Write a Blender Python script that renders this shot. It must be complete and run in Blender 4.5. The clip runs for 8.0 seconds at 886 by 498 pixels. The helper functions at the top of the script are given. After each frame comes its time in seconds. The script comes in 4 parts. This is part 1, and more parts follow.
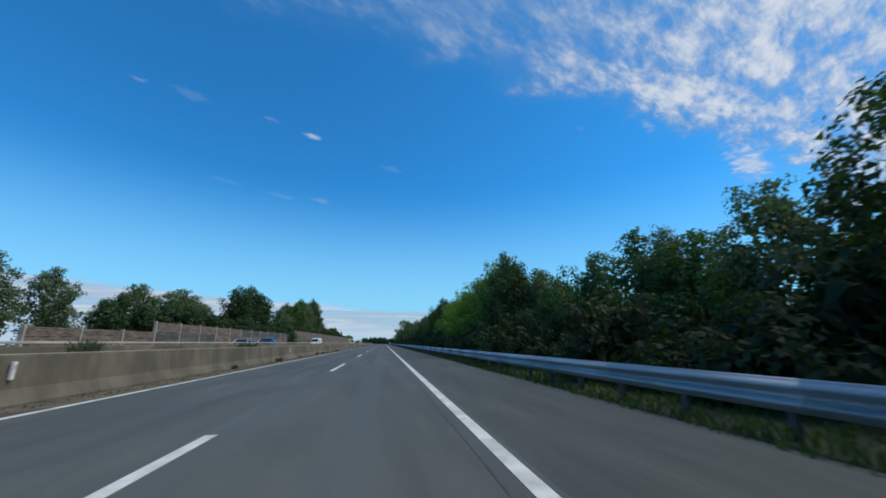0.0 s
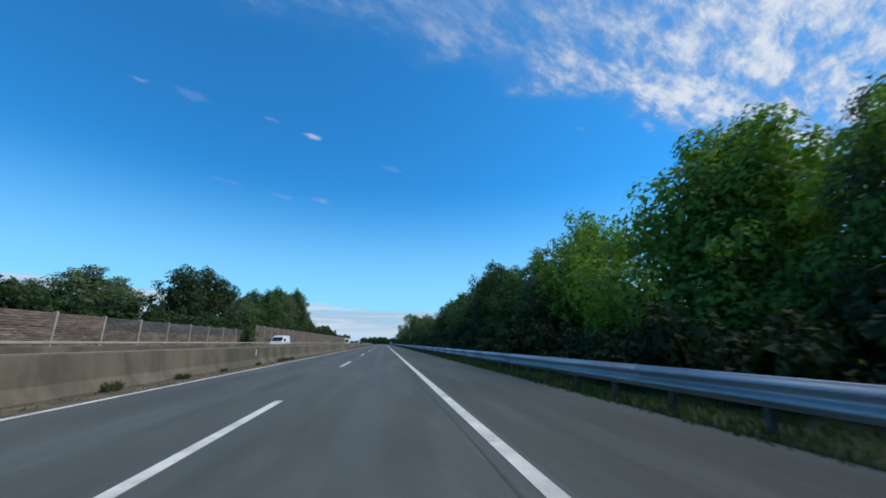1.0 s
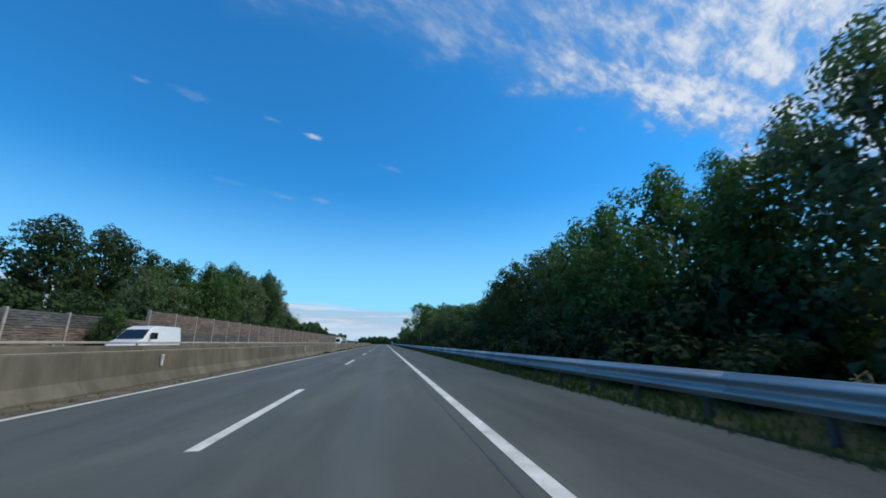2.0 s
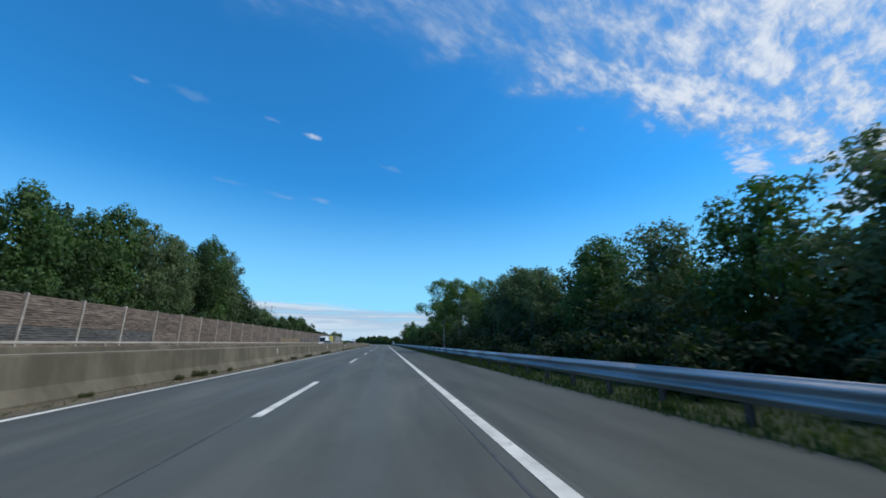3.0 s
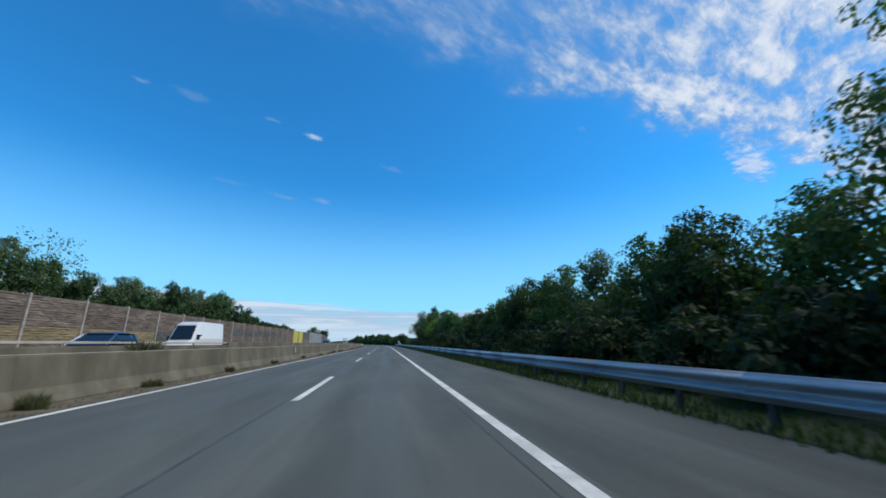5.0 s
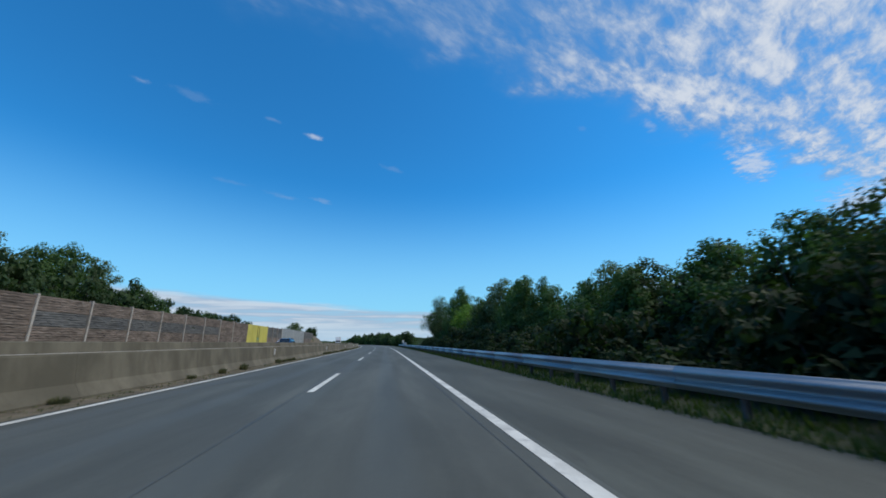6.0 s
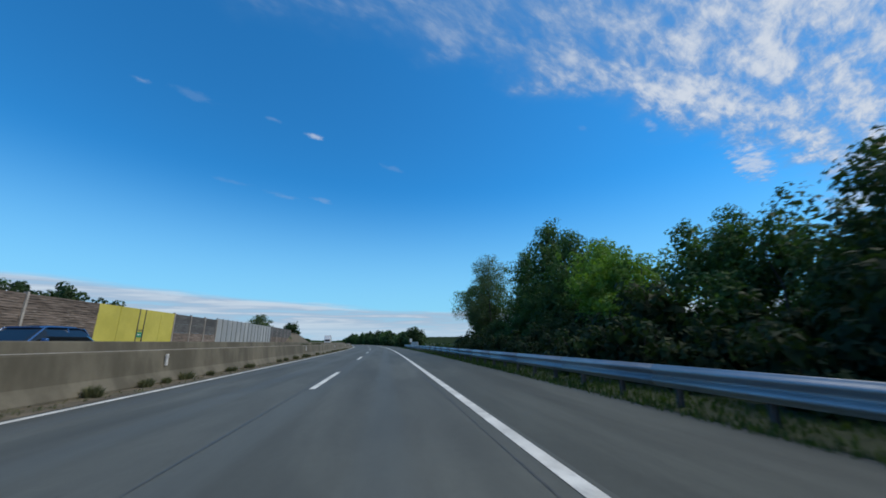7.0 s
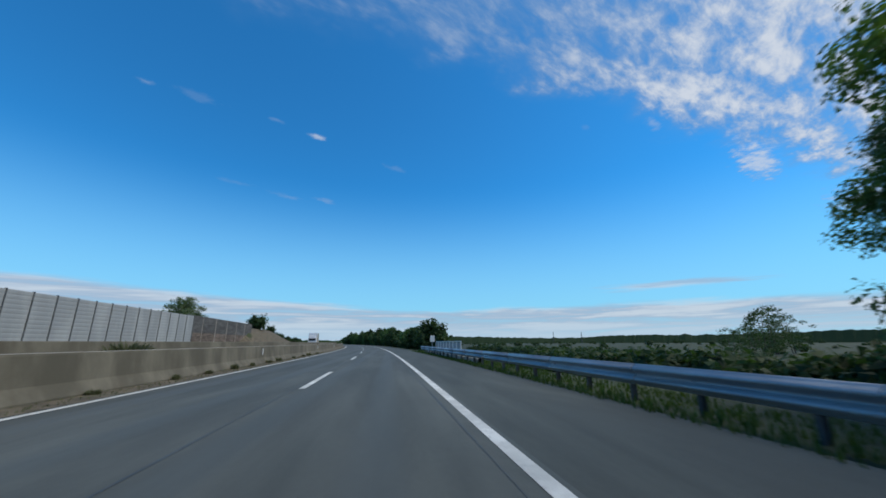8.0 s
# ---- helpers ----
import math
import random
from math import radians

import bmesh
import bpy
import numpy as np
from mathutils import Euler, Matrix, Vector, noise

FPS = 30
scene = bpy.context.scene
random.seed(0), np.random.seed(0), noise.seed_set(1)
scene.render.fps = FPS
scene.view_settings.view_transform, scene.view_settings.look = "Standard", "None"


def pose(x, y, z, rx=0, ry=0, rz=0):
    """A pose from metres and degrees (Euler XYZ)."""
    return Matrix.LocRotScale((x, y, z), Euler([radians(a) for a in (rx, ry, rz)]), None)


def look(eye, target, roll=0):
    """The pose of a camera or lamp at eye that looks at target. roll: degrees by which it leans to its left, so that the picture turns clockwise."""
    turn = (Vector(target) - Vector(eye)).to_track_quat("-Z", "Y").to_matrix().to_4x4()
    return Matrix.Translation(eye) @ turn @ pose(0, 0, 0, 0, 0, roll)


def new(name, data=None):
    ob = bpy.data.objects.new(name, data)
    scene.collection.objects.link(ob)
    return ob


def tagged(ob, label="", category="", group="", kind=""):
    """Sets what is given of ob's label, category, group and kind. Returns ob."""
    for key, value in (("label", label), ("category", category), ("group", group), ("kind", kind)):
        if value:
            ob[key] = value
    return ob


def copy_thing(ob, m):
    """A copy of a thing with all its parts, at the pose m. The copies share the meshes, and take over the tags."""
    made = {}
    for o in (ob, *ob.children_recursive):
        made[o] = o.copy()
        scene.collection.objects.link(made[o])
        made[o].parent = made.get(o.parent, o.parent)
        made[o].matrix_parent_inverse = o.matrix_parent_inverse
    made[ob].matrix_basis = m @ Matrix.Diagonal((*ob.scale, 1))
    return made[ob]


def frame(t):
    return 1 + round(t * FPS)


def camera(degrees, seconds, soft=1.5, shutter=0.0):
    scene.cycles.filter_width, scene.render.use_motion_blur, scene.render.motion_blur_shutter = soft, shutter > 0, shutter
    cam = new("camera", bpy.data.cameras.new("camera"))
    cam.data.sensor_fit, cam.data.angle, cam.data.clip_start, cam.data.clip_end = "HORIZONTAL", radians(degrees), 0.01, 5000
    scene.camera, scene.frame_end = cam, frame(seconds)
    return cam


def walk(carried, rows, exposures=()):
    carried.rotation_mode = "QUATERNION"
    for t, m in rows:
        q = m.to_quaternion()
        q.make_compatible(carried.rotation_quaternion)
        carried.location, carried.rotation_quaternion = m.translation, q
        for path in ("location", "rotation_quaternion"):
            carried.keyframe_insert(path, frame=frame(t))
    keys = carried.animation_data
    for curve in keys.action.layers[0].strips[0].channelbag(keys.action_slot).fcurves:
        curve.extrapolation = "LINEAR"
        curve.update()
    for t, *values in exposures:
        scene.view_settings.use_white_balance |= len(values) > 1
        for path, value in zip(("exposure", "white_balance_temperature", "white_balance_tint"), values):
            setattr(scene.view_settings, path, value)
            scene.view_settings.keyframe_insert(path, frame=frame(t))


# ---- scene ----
# The path: a motorway's slow lane, straight ahead, with a left-hand bend at the end.
PATH = [
    (0.0, -1.385, 0.00, 14.56, -9.07), (0.5, -1.425, 16.69, 14.56, -9.03), (1.0, -1.460, 32.87, 14.57, -9.02),
    (1.5, -1.485, 49.80, 14.56, -9.00), (3.0, -1.557, 100.73, 14.57, -8.97), (3.5, -1.602, 117.82, 14.57, -8.95),
    (4.0, -1.660, 135.04, 14.59, -8.93), (4.5, -1.720, 153.00, 14.60, -8.90), (6.0, -1.820, 205.42, 14.58, -8.83),
    (6.5, -1.820, 222.45, 14.56, -8.81), (7.0, -1.760, 240.89, 14.52, -8.77), (7.5, -1.690, 258.79, 14.50, -8.65),
    (8.0, -1.660, 276.69, 14.50, -8.32)]
EYE = 1.24
cam = camera(102.0, 8.0, soft=1.7, shutter=0.06)
walk(cam, [(t, pose(x, y, EYE, 90 + p, 0.6, w)) for t, x, y, p, w in PATH],
     [(0, 0.28), (0.5, 0.30), (1.0, 0.42), (1.5, 0.42), (3.0, 0.44), (4.0, 0.44), (4.5, 0.52), (6.0, 0.28), (7.0, 0.26), (8.0, 0.24)])

# ---- light ----
SUN_AZ, SUN_EL = 100.0, 54.0      # degrees to the right of the road's direction, degrees above the horizon


class Nodes:
    """Short writing of node trees."""

    def __init__(self, tree):
        self.tree = tree
        tree.nodes.clear()

    def add(self, kind, values=()):
        node = self.tree.nodes.new(kind)
        for key, value in dict(values).items():
            if isinstance(value, bpy.types.NodeSocket):
                self.tree.links.new(value, node.inputs[key])
            else:
                node.inputs[key].default_value = value
        return node

    def math(self, op, a, b=0.0, c=0.0):
        node = self.add("ShaderNodeMath", {0: a, 1: b, 2: c})
        node.operation = op
        return node.outputs[0]

    def ramp(self, value, lo, hi):
        """A smooth step from 0 at lo to 1 at hi."""
        node = self.add("ShaderNodeMapRange", {"Value": value, "From Min": lo, "From Max": hi})
        node.interpolation_type = "SMOOTHSTEP"
        return node.outputs[0]

    def noise(self, vector, scale, detail=4.0, rough=0.55, distortion=0.0):
        return self.add("ShaderNodeTexNoise", {"Vector": vector, "Scale": scale, "Detail": detail, "Roughness": rough,
                                               "Distortion": distortion}).outputs["Fac"]

    def mix(self, fac, a, b, blend="MIX"):
        node = self.tree.nodes.new("ShaderNodeMix")
        node.data_type, node.blend_type = "RGBA", blend
        if isinstance(fac, bpy.types.NodeSocket):
            self.tree.links.new(fac, node.inputs[0])
        else:
            node.inputs[0].default_value = fac
        for key, value in ((6, a), (7, b)):
            if isinstance(value, bpy.types.NodeSocket):
                self.tree.links.new(value, node.inputs[key])
            else:
                node.inputs[key].default_value = (*value[:3], 1)
        return node.outputs[2]

    def xyz(self, vector):
        return self.add("ShaderNodeSeparateXYZ", {0: vector}).outputs

    def vec(self, x, y, z=0.0):
        return self.add("ShaderNodeCombineXYZ", {0: x, 1: y, 2: z}).outputs[0]

    def scaled(self, vector, scale, rz=0.0):
        return self.add("ShaderNodeMapping", {"Vector": vector, "Scale": scale, "Rotation": (0, 0, radians(rz))}).outputs[0]


def build_world():
    world = bpy.data.worlds.new("sky")
    scene.world = world
    world.use_nodes = True
    n = Nodes(world.node_tree)
    sky = n.add("ShaderNodeTexSky")
    sky.sky_type, sky.sun_disc, sky.sun_elevation, sky.sun_rotation = "NISHITA", False, radians(SUN_EL), radians(SUN_AZ)
    sky.air_density, sky.dust_density, sky.ozone_density = 1.0, 0.25, 3.5
    way = n.add("ShaderNodeTexCoord").outputs["Generated"]
    x, y, z = n.xyz(way)
    up = n.math("MAXIMUM", z, 0.03)
    u, v = n.math("DIVIDE", x, up), n.math("DIVIDE", y, up)
    flat = n.vec(u, v)                                   # the cloud layer seen as a flat sheet
    blue = n.mix(1.0, sky.outputs[0], SKY_TINT, "MULTIPLY")
    # a bank of broken altocumulus on the right-hand side of the sky, thin at its left end and bright at its core
    warp = n.math("MULTIPLY", n.math("SUBTRACT", n.noise(flat, 2.6, 4, 0.6), 0.5), 0.55)
    edge = n.math("ADD", n.math("SUBTRACT", n.math("MULTIPLY_ADD", u, 0.25, 1.08), v), warp)
    bank = n.math("MULTIPLY", n.ramp(edge, -0.05, 0.17), n.ramp(n.math("ADD", u, warp), -0.60, -0.36))
    drawn = n.vec(n.math("MULTIPLY_ADD", u, 2.8, n.math("MULTIPLY", v, -0.39)), n.math("MULTIPLY_ADD", u, -1.98, n.math("MULTIPLY", v, 4.5)))
    puffs = n.noise(drawn, 1.9, 6, 0.58, 0.3)
    large = n.noise(drawn, 0.62, 4, 0.55, 0.3)
    lean = n.ramp(u, -0.4, 1.0)
    hub = n.add("ShaderNodeVectorMath", {0: flat, 1: (1.22, 0.78, 0)})
    hub.operation = "DISTANCE"
    core = n.ramp(hub.outputs["Value"], 0.60, 0.05)
    fine = n.noise(drawn, 5.0, 5, 0.62, 0.4)
    body = n.math("ADD", n.math("MULTIPLY", puffs, 0.50), n.math("ADD", n.math("MULTIPLY", large, 0.26), n.math("MULTIPLY", fine, 0.24)))
    body = n.math("ADD", body, n.math("ADD", n.math("MULTIPLY", lean, 0.035), n.math("MULTIPLY", core, 0.05)))
    body = n.math("ADD", body, n.math("MULTIPLY_ADD", bank, 0.22, -0.22))
    dense = n.math("MULTIPLY", n.ramp(body, 0.37, 0.65), n.math("MULTIPLY_ADD", lean, 0.26, 0.56))
    broken = n.math("MULTIPLY", bank, n.math("ADD", dense, n.math("MULTIPLY_ADD", lean, 0.08, 0.10)))
    # a grey deck low over the horizon, higher to the left, with a ragged upper edge
    lift = n.ramp(x, 0.05, -0.70)
    wave = n.noise(n.vec(x, y, n.math("MULTIPLY", z, 9.0)), 3.0, 6, 0.6, 0.4)
    top = n.math("ADD", n.math("MULTIPLY_ADD", lift, 0.046, 0.086), n.math("MULTIPLY_ADD", wave, 0.055, -0.0275))
    fold = n.noise(n.vec(x, y, n.math("MULTIPLY", z, 15.0)), 3.6, 7, 0.62, 0.4)
    low = n.math("MULTIPLY", n.ramp(n.math("SUBTRACT", top, z), -0.006, 0.014), n.math("MULTIPLY_ADD", n.ramp(fold, 0.34, 0.52), 0.4, 0.6))
    low_tone = n.mix(n.ramp(fold, 0.44, 0.62), LOW_DIM, LOW_CLOUD)
    low_tone = n.mix(n.math("MULTIPLY", n.ramp(z, 0.065, 0.012), 0.8), low_tone, HORIZON)
    strip_span = n.add("ShaderNodeVectorMath", {0: n.vec(n.math("MULTIPLY_ADD", x, 7.0, -4.45), n.math("MULTIPLY_ADD", z, 75.0, -9.3))})
    strip_span.operation = "LENGTH"
    streak = n.math("ADD", strip_span.outputs["Value"], n.math("MULTIPLY_ADD", fold, 3.0, -1.5))
    low = n.math("MAXIMUM", low, n.math("MULTIPLY", n.ramp(streak, 1.0, 0.3), n.math("MULTIPLY", n.ramp(y, 0.0, 0.2), 0.75)))
    haze = n.ramp(z, 0.42, 0.02)
    # single small wisps
    wisps = None
    for a, b, size, stretch, dense in ((-0.38, 1.67, 0.040, 1.6, 0.7), (-0.485, 2.53, 0.07, 1.5, 0.30), (-0.736, 2.48, 0.07, 2.2, 0.25),
                                       (-0.81, 1.42, 0.06, 2.0, 0.18), (-0.97, 1.35, 0.03, 1.4, 0.4), (-1.0, 2.28, 0.06, 2.4, 0.15),
                                       (0.015, 1.97, 0.05, 2.0, 0.2), (-0.54, 1.55, 0.03, 1.5, 0.25), (2.1, 1.61, 0.15, 3.2, 0.8),
                                       (1.23, 1.35, 0.05, 1.8, 0.4), (0.92, 1.42, 0.03, 1.5, 0.15), (3.5, 2.0, 0.32, 2.4, 0.75)):
        spot = n.add("ShaderNodeMapping", {"Vector": flat, "Location": (-a, -b, 0)}).outputs[0]
        spot = n.scaled(n.scaled(spot, (1, 1, 1), -32), (1 / stretch, 1.25, 1))
        span = n.add("ShaderNodeVectorMath", {0: spot})
        span.operation = "LENGTH"
        far = span.outputs["Value"]
        far = n.math("ADD", far, n.math("MULTIPLY", n.math("SUBTRACT", n.noise(flat, 14, 4, 0.65), 0.5), size * 2.2))
        one = n.math("MULTIPLY", n.ramp(far, size, size * 0.1), dense)
        wisps = one if wisps is None else n.math("MAXIMUM", wisps, one)
    cloud = n.math("MAXIMUM", broken, wisps)
    colour = n.mix(n.math("MULTIPLY", haze, 0.78), blue, HAZE)
    colour = n.mix(n.math("MULTIPLY", low, 0.88), colour, low_tone)
    shine = n.math("MULTIPLY", n.ramp(body, 0.44, 0.67), n.math("MULTIPLY_ADD", n.ramp(u, 0.1, 1.1), 0.62, 0.34))
    tone = n.mix(n.math("MAXIMUM", shine, wisps), CLOUD_DIM, CLOUD_LIT)
    colour = n.mix(cloud, colour, tone)
    out = n.add("ShaderNodeBackground", {"Color": colour, "Strength": 0.1})
    n.add("ShaderNodeOutputWorld", {0: out.outputs[0]})


SKY_TINT = (0.20, 1.0, 1.44)
HAZE, HORIZON = (2.6, 5.5, 7.4), (3.9, 5.0, 6.2)
LOW_CLOUD, LOW_DIM = (4.9, 5.4, 6.1), (3.1, 3.8, 5.0)
CLOUD_DIM, CLOUD_LIT = (1.5, 2.6, 4.5), (5.3, 5.8, 6.6)
build_world()
sun_data = bpy.data.lights.new("sun", "SUN")
sun_data.energy, sun_data.angle, sun_data.color = 2.3, radians(42), (1.0, 0.90, 0.72)
a, e = radians(SUN_AZ), radians(SUN_EL)
sun = new("sun", sun_data)
sun.matrix_world = look((200 * math.sin(a) * math.cos(e), 200 * math.cos(a) * math.cos(e), 200 * math.sin(e)), (0, 0, 0))


# ---- materials ----
def surface(name, dark, light, scale=1.0, rough=0.8, grain=40.0, bump=0.3, metal=0.0, stretch=(1, 1, 1), vary=0.0, lo=0.35, hi=0.68,
            stain=None, stain_scale=0.3, spec=0.5, depth=0.01, streak=None):
    """A rough surface: two colours mixed by a large noise, fine grain over it, a bump and, where given, stains of a third colour."""
    m = bpy.data.materials.new(name)
    m.use_nodes = True
    n = Nodes(m.node_tree)
    place = n.scaled(n.add("ShaderNodeNewGeometry").outputs["Position"], stretch)
    big = n.noise(place, scale, 5, 0.6)
    fine = n.noise(place, grain, 3, 0.6)
    colour = n.mix(n.ramp(big, lo, hi), dark, light)
    colour = n.mix(1.0, colour, n.mix(fine, (0.72, 0.72, 0.72), (1.25, 1.25, 1.25)), "MULTIPLY")
    if stain:
        colour = n.mix(n.math("MULTIPLY", n.ramp(n.noise(place, stain_scale, 6, 0.65, 0.6), 0.52, 0.72), 0.7), colour, stain)
    if streak:
        run = n.ramp(n.noise(n.scaled(place, (2.2, 2.2, 0.22)), 1.6, 5, 0.6, 0.2), 0.50, 0.68)
        colour = n.mix(n.math("MULTIPLY", run, 0.22), colour, streak)
    if vary:
        seed = n.add("ShaderNodeObjectInfo").outputs["Random"]
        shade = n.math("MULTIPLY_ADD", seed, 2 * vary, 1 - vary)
        colour = n.mix(1.0, colour, n.vec(shade, shade, shade), "MULTIPLY")
    relief = n.add("ShaderNodeBump", {"Strength": bump, "Distance": depth, "Height": fine})
    shader = n.add("ShaderNodeBsdfPrincipled", {"Base Color": colour, "Roughness": n.math("MULTIPLY_ADD", fine, 0.2, rough - 0.1),
                                                "Metallic": metal, "Specular IOR Level": spec, "Normal": relief.outputs[0]})
    n.add("ShaderNodeOutputMaterial", {0: shader.outputs[0]})
    return m


def leaf_material(name, dark, light, through_light):
    m = bpy.data.materials.new(name)
    m.use_nodes = True
    n = Nodes(m.node_tree)
    seed = n.add("ShaderNodeNewGeometry").outputs["Random Per Island"]
    tree_seed = n.add("ShaderNodeObjectInfo").outputs["Random"]
    place = n.add("ShaderNodeTexCoord").outputs["Object"]
    patch = n.ramp(n.noise(place, 0.9, 3), 0.35, 0.65)
    colour = n.mix(n.math("MULTIPLY_ADD", patch, 0.5, n.math("MULTIPLY", seed, 0.5)), dark, light)
    colour = n.mix(n.math("MULTIPLY", tree_seed, 0.45), colour, n.mix(1.0, colour, (1.08, 1.04, 0.94), "MULTIPLY"))
    front = n.add("ShaderNodeBsdfPrincipled", {"Base Color": colour, "Roughness": 0.65, "Specular IOR Level": 0.2})
    back = n.add("ShaderNodeBsdfTranslucent", {"Color": n.mix(1.0, colour, through_light, "MULTIPLY")})
    both = n.add("ShaderNodeMixShader", {0: 0.34, 1: front.outputs[0], 2: back.outputs[0]})
    n.add("ShaderNodeOutputMaterial", {0: both.outputs[0]})
    return m


def plain(name, colour, rough=0.5, metal=0.0, coat=0.0):
    m = bpy.data.materials.new(name)
    m.use_nodes = True
    n = Nodes(m.node_tree)
    place = n.add("ShaderNodeTexCoord").outputs["Object"]
    dust = n.noise(place, 3.0, 5)
    shade = n.mix(1.0, colour, n.mix(dust, (0.85, 0.85, 0.85), (1.1, 1.1, 1.1)), "MULTIPLY")
    shader = n.add("ShaderNodeBsdfPrincipled", {"Base Color": shade, "Roughness": n.math("MULTIPLY_ADD", dust, 0.15, rough - 0.07), "Metallic": metal,
                                                "Coat Weight": coat})
    n.add("ShaderNodeOutputMaterial", {0: shader.outputs[0]})
    return m


def asphalt_material(name, dark, light, patch, tracks):
    """Worn asphalt: aggregate grain, drawn-out stains along the road, polished wheel tracks."""
    m = bpy.data.materials.new(name)
    m.use_nodes = True
    n = Nodes(m.node_tree)
    place = n.add("ShaderNodeTexCoord").outputs["Object"]
    x, y, z = n.xyz(place)
    grain = n.noise(place, 70, 3, 0.7)
    clump = n.noise(place, 9, 4, 0.6)
    drawn = n.noise(n.scaled(place, (1.0, 0.10, 1)), 1.1, 5, 0.6, 0.3)
    slabs = n.noise(n.scaled(place, (0.35, 0.05, 1)), 1.0, 2, 0.5)
    colour = n.mix(n.ramp(drawn, 0.3, 0.72), dark, light)
    colour = n.mix(n.math("MULTIPLY", n.ramp(slabs, 0.5, 0.6), 0.5), colour, patch)
    colour = n.mix(1.0, colour, n.mix(grain, (0.55, 0.55, 0.55), (1.45, 1.45, 1.45)), "MULTIPLY")
    colour = n.mix(1.0, colour, n.mix(clump, (0.86, 0.86, 0.86), (1.14, 1.14, 1.14)), "MULTIPLY")
    blotch = n.ramp(n.noise(n.scaled(place, (1.0, 0.22, 1)), 0.55, 6, 0.62, 0.8), 0.40, 0.66)
    colour = n.mix(1.0, colour, n.mix(blotch, (0.86, 0.86, 0.86), (1.10, 1.10, 1.09)), "MULTIPLY")
    smudge = n.ramp(n.noise(n.scaled(place, (1.0, 0.35, 1)), 1.9, 5, 0.7, 0.5), 0.64, 0.76)
    colour = n.mix(n.math("MULTIPLY", smudge, 0.45), colour, (0.042, 0.043, 0.039))
    rough = 0.82
    if tracks:
        wave = n.math("SINE", n.math("MULTIPLY_ADD", x, 2 * math.pi / 1.875, 1.2))
        worn = n.math("MULTIPLY", n.ramp(wave, 0.1, 1.0), 0.35)
        colour = n.mix(worn, colour, patch)
        rough = n.math("MULTIPLY_ADD", worn, -0.25, 0.8)
    relief = n.add("ShaderNodeBump", {"Strength": 0.5, "Distance": 0.006, "Height": grain})
    shader = n.add("ShaderNodeBsdfPrincipled", {"Base Color": colour, "Roughness": rough, "Specular IOR Level": 0.4, "Normal": relief.outputs[0]})
    n.add("ShaderNodeOutputMaterial", {0: shader.outputs[0]})
    return m


ASPHALT = asphalt_material("asphalt", (0.068, 0.074, 0.066), (0.096, 0.104, 0.093), (0.083, 0.090, 0.081), True)
SHOULDER = asphalt_material("shoulder_asphalt", (0.055, 0.062, 0.055), (0.081, 0.090, 0.080), (0.066, 0.074, 0.066), False)
TAR = surface("tar", (0.046, 0.048, 0.043), (0.074, 0.077, 0.069), 3, 0.6, 60, 0.2)
PAINT = surface("road_paint", (0.50, 0.50, 0.46), (0.72, 0.72, 0.67), 1.2, 0.65, 90, 0.25, stain=(0.30, 0.30, 0.29), stain_scale=5.0)
SOIL = surface("soil", (0.075, 0.062, 0.042), (0.15, 0.125, 0.085), 1.5, 0.95, 30, 0.6, stain=(0.06, 0.075, 0.03), stain_scale=0.8, depth=0.03)
GROUND = surface("meadow", (0.016, 0.026, 0.009), (0.040, 0.053, 0.018), 0.25, 0.95, 14, 0.6, stain=(0.055, 0.055, 0.024), stain_scale=0.05, depth=0.05)
CONCRETE = surface("barrier_concrete", (0.080, 0.074, 0.054), (0.150, 0.139, 0.106), 0.8, 0.9, 55, 0.35, vary=0.04, stretch=(1, 1, 0.45),
                   stain=(0.080, 0.070, 0.050), stain_scale=0.9, streak=(0.070, 0.062, 0.046))
CAP = surface("barrier_edge", (0.34, 0.32, 0.28), (0.46, 0.44, 0.40), 1.5, 0.9, 50, 0.3, vary=0.04)
POST = surface("wall_post_concrete", (0.30, 0.27, 0.24), (0.42, 0.39, 0.35), 2.0, 0.9, 50, 0.3, vary=0.1)
BROWN = surface("brown_panel", (0.100, 0.078, 0.064), (0.190, 0.150, 0.126), 1.1, 0.9, 25, 0.5, vary=0.14, stretch=(1, 0.45, 2.2),
                stain=(0.30, 0.255, 0.215), stain_scale=2.4)
DARK = surface("dark_grey_panel", (0.070, 0.070, 0.070), (0.118, 0.118, 0.116), 0.9, 0.85, 25, 0.4, vary=0.12, stretch=(1, 0.4, 2))
OCHRE = surface("ochre_panel", (0.17, 0.135, 0.08), (0.26, 0.21, 0.12), 0.9, 0.9, 25, 0.5, vary=0.1, stretch=(1, 0.4, 2))
YELLOW = surface("yellow_sheet", (0.46, 0.40, 0.055), (0.56, 0.49, 0.08), 0.5, 0.55, 30, 0.08, vary=0.03)
WHITE_SHEET = surface("light_grey_sheet", (0.27, 0.285, 0.29), (0.35, 0.365, 0.37), 0.6, 0.6, 30, 0.1, vary=0.05, stretch=(1, 1, 0.3))
STEEL = surface("galvanised_steel", (0.30, 0.315, 0.335), (0.46, 0.475, 0.49), 1.1, 0.46, 30, 0.08, metal=0.45, stretch=(1, 0.25, 2), vary=0.06,
                stain=(0.22, 0.23, 0.25), stain_scale=0.8)
DARK_STEEL = surface("dark_steel", (0.06, 0.065, 0.07), (0.11, 0.115, 0.12), 2.0, 0.6, 30, 0.1, metal=0.4)
BARK = surface("bark", (0.055, 0.045, 0.035), (0.11, 0.095, 0.075), 4.0, 0.95, 25, 0.9, stretch=(1, 1, 0.25), depth=0.03)
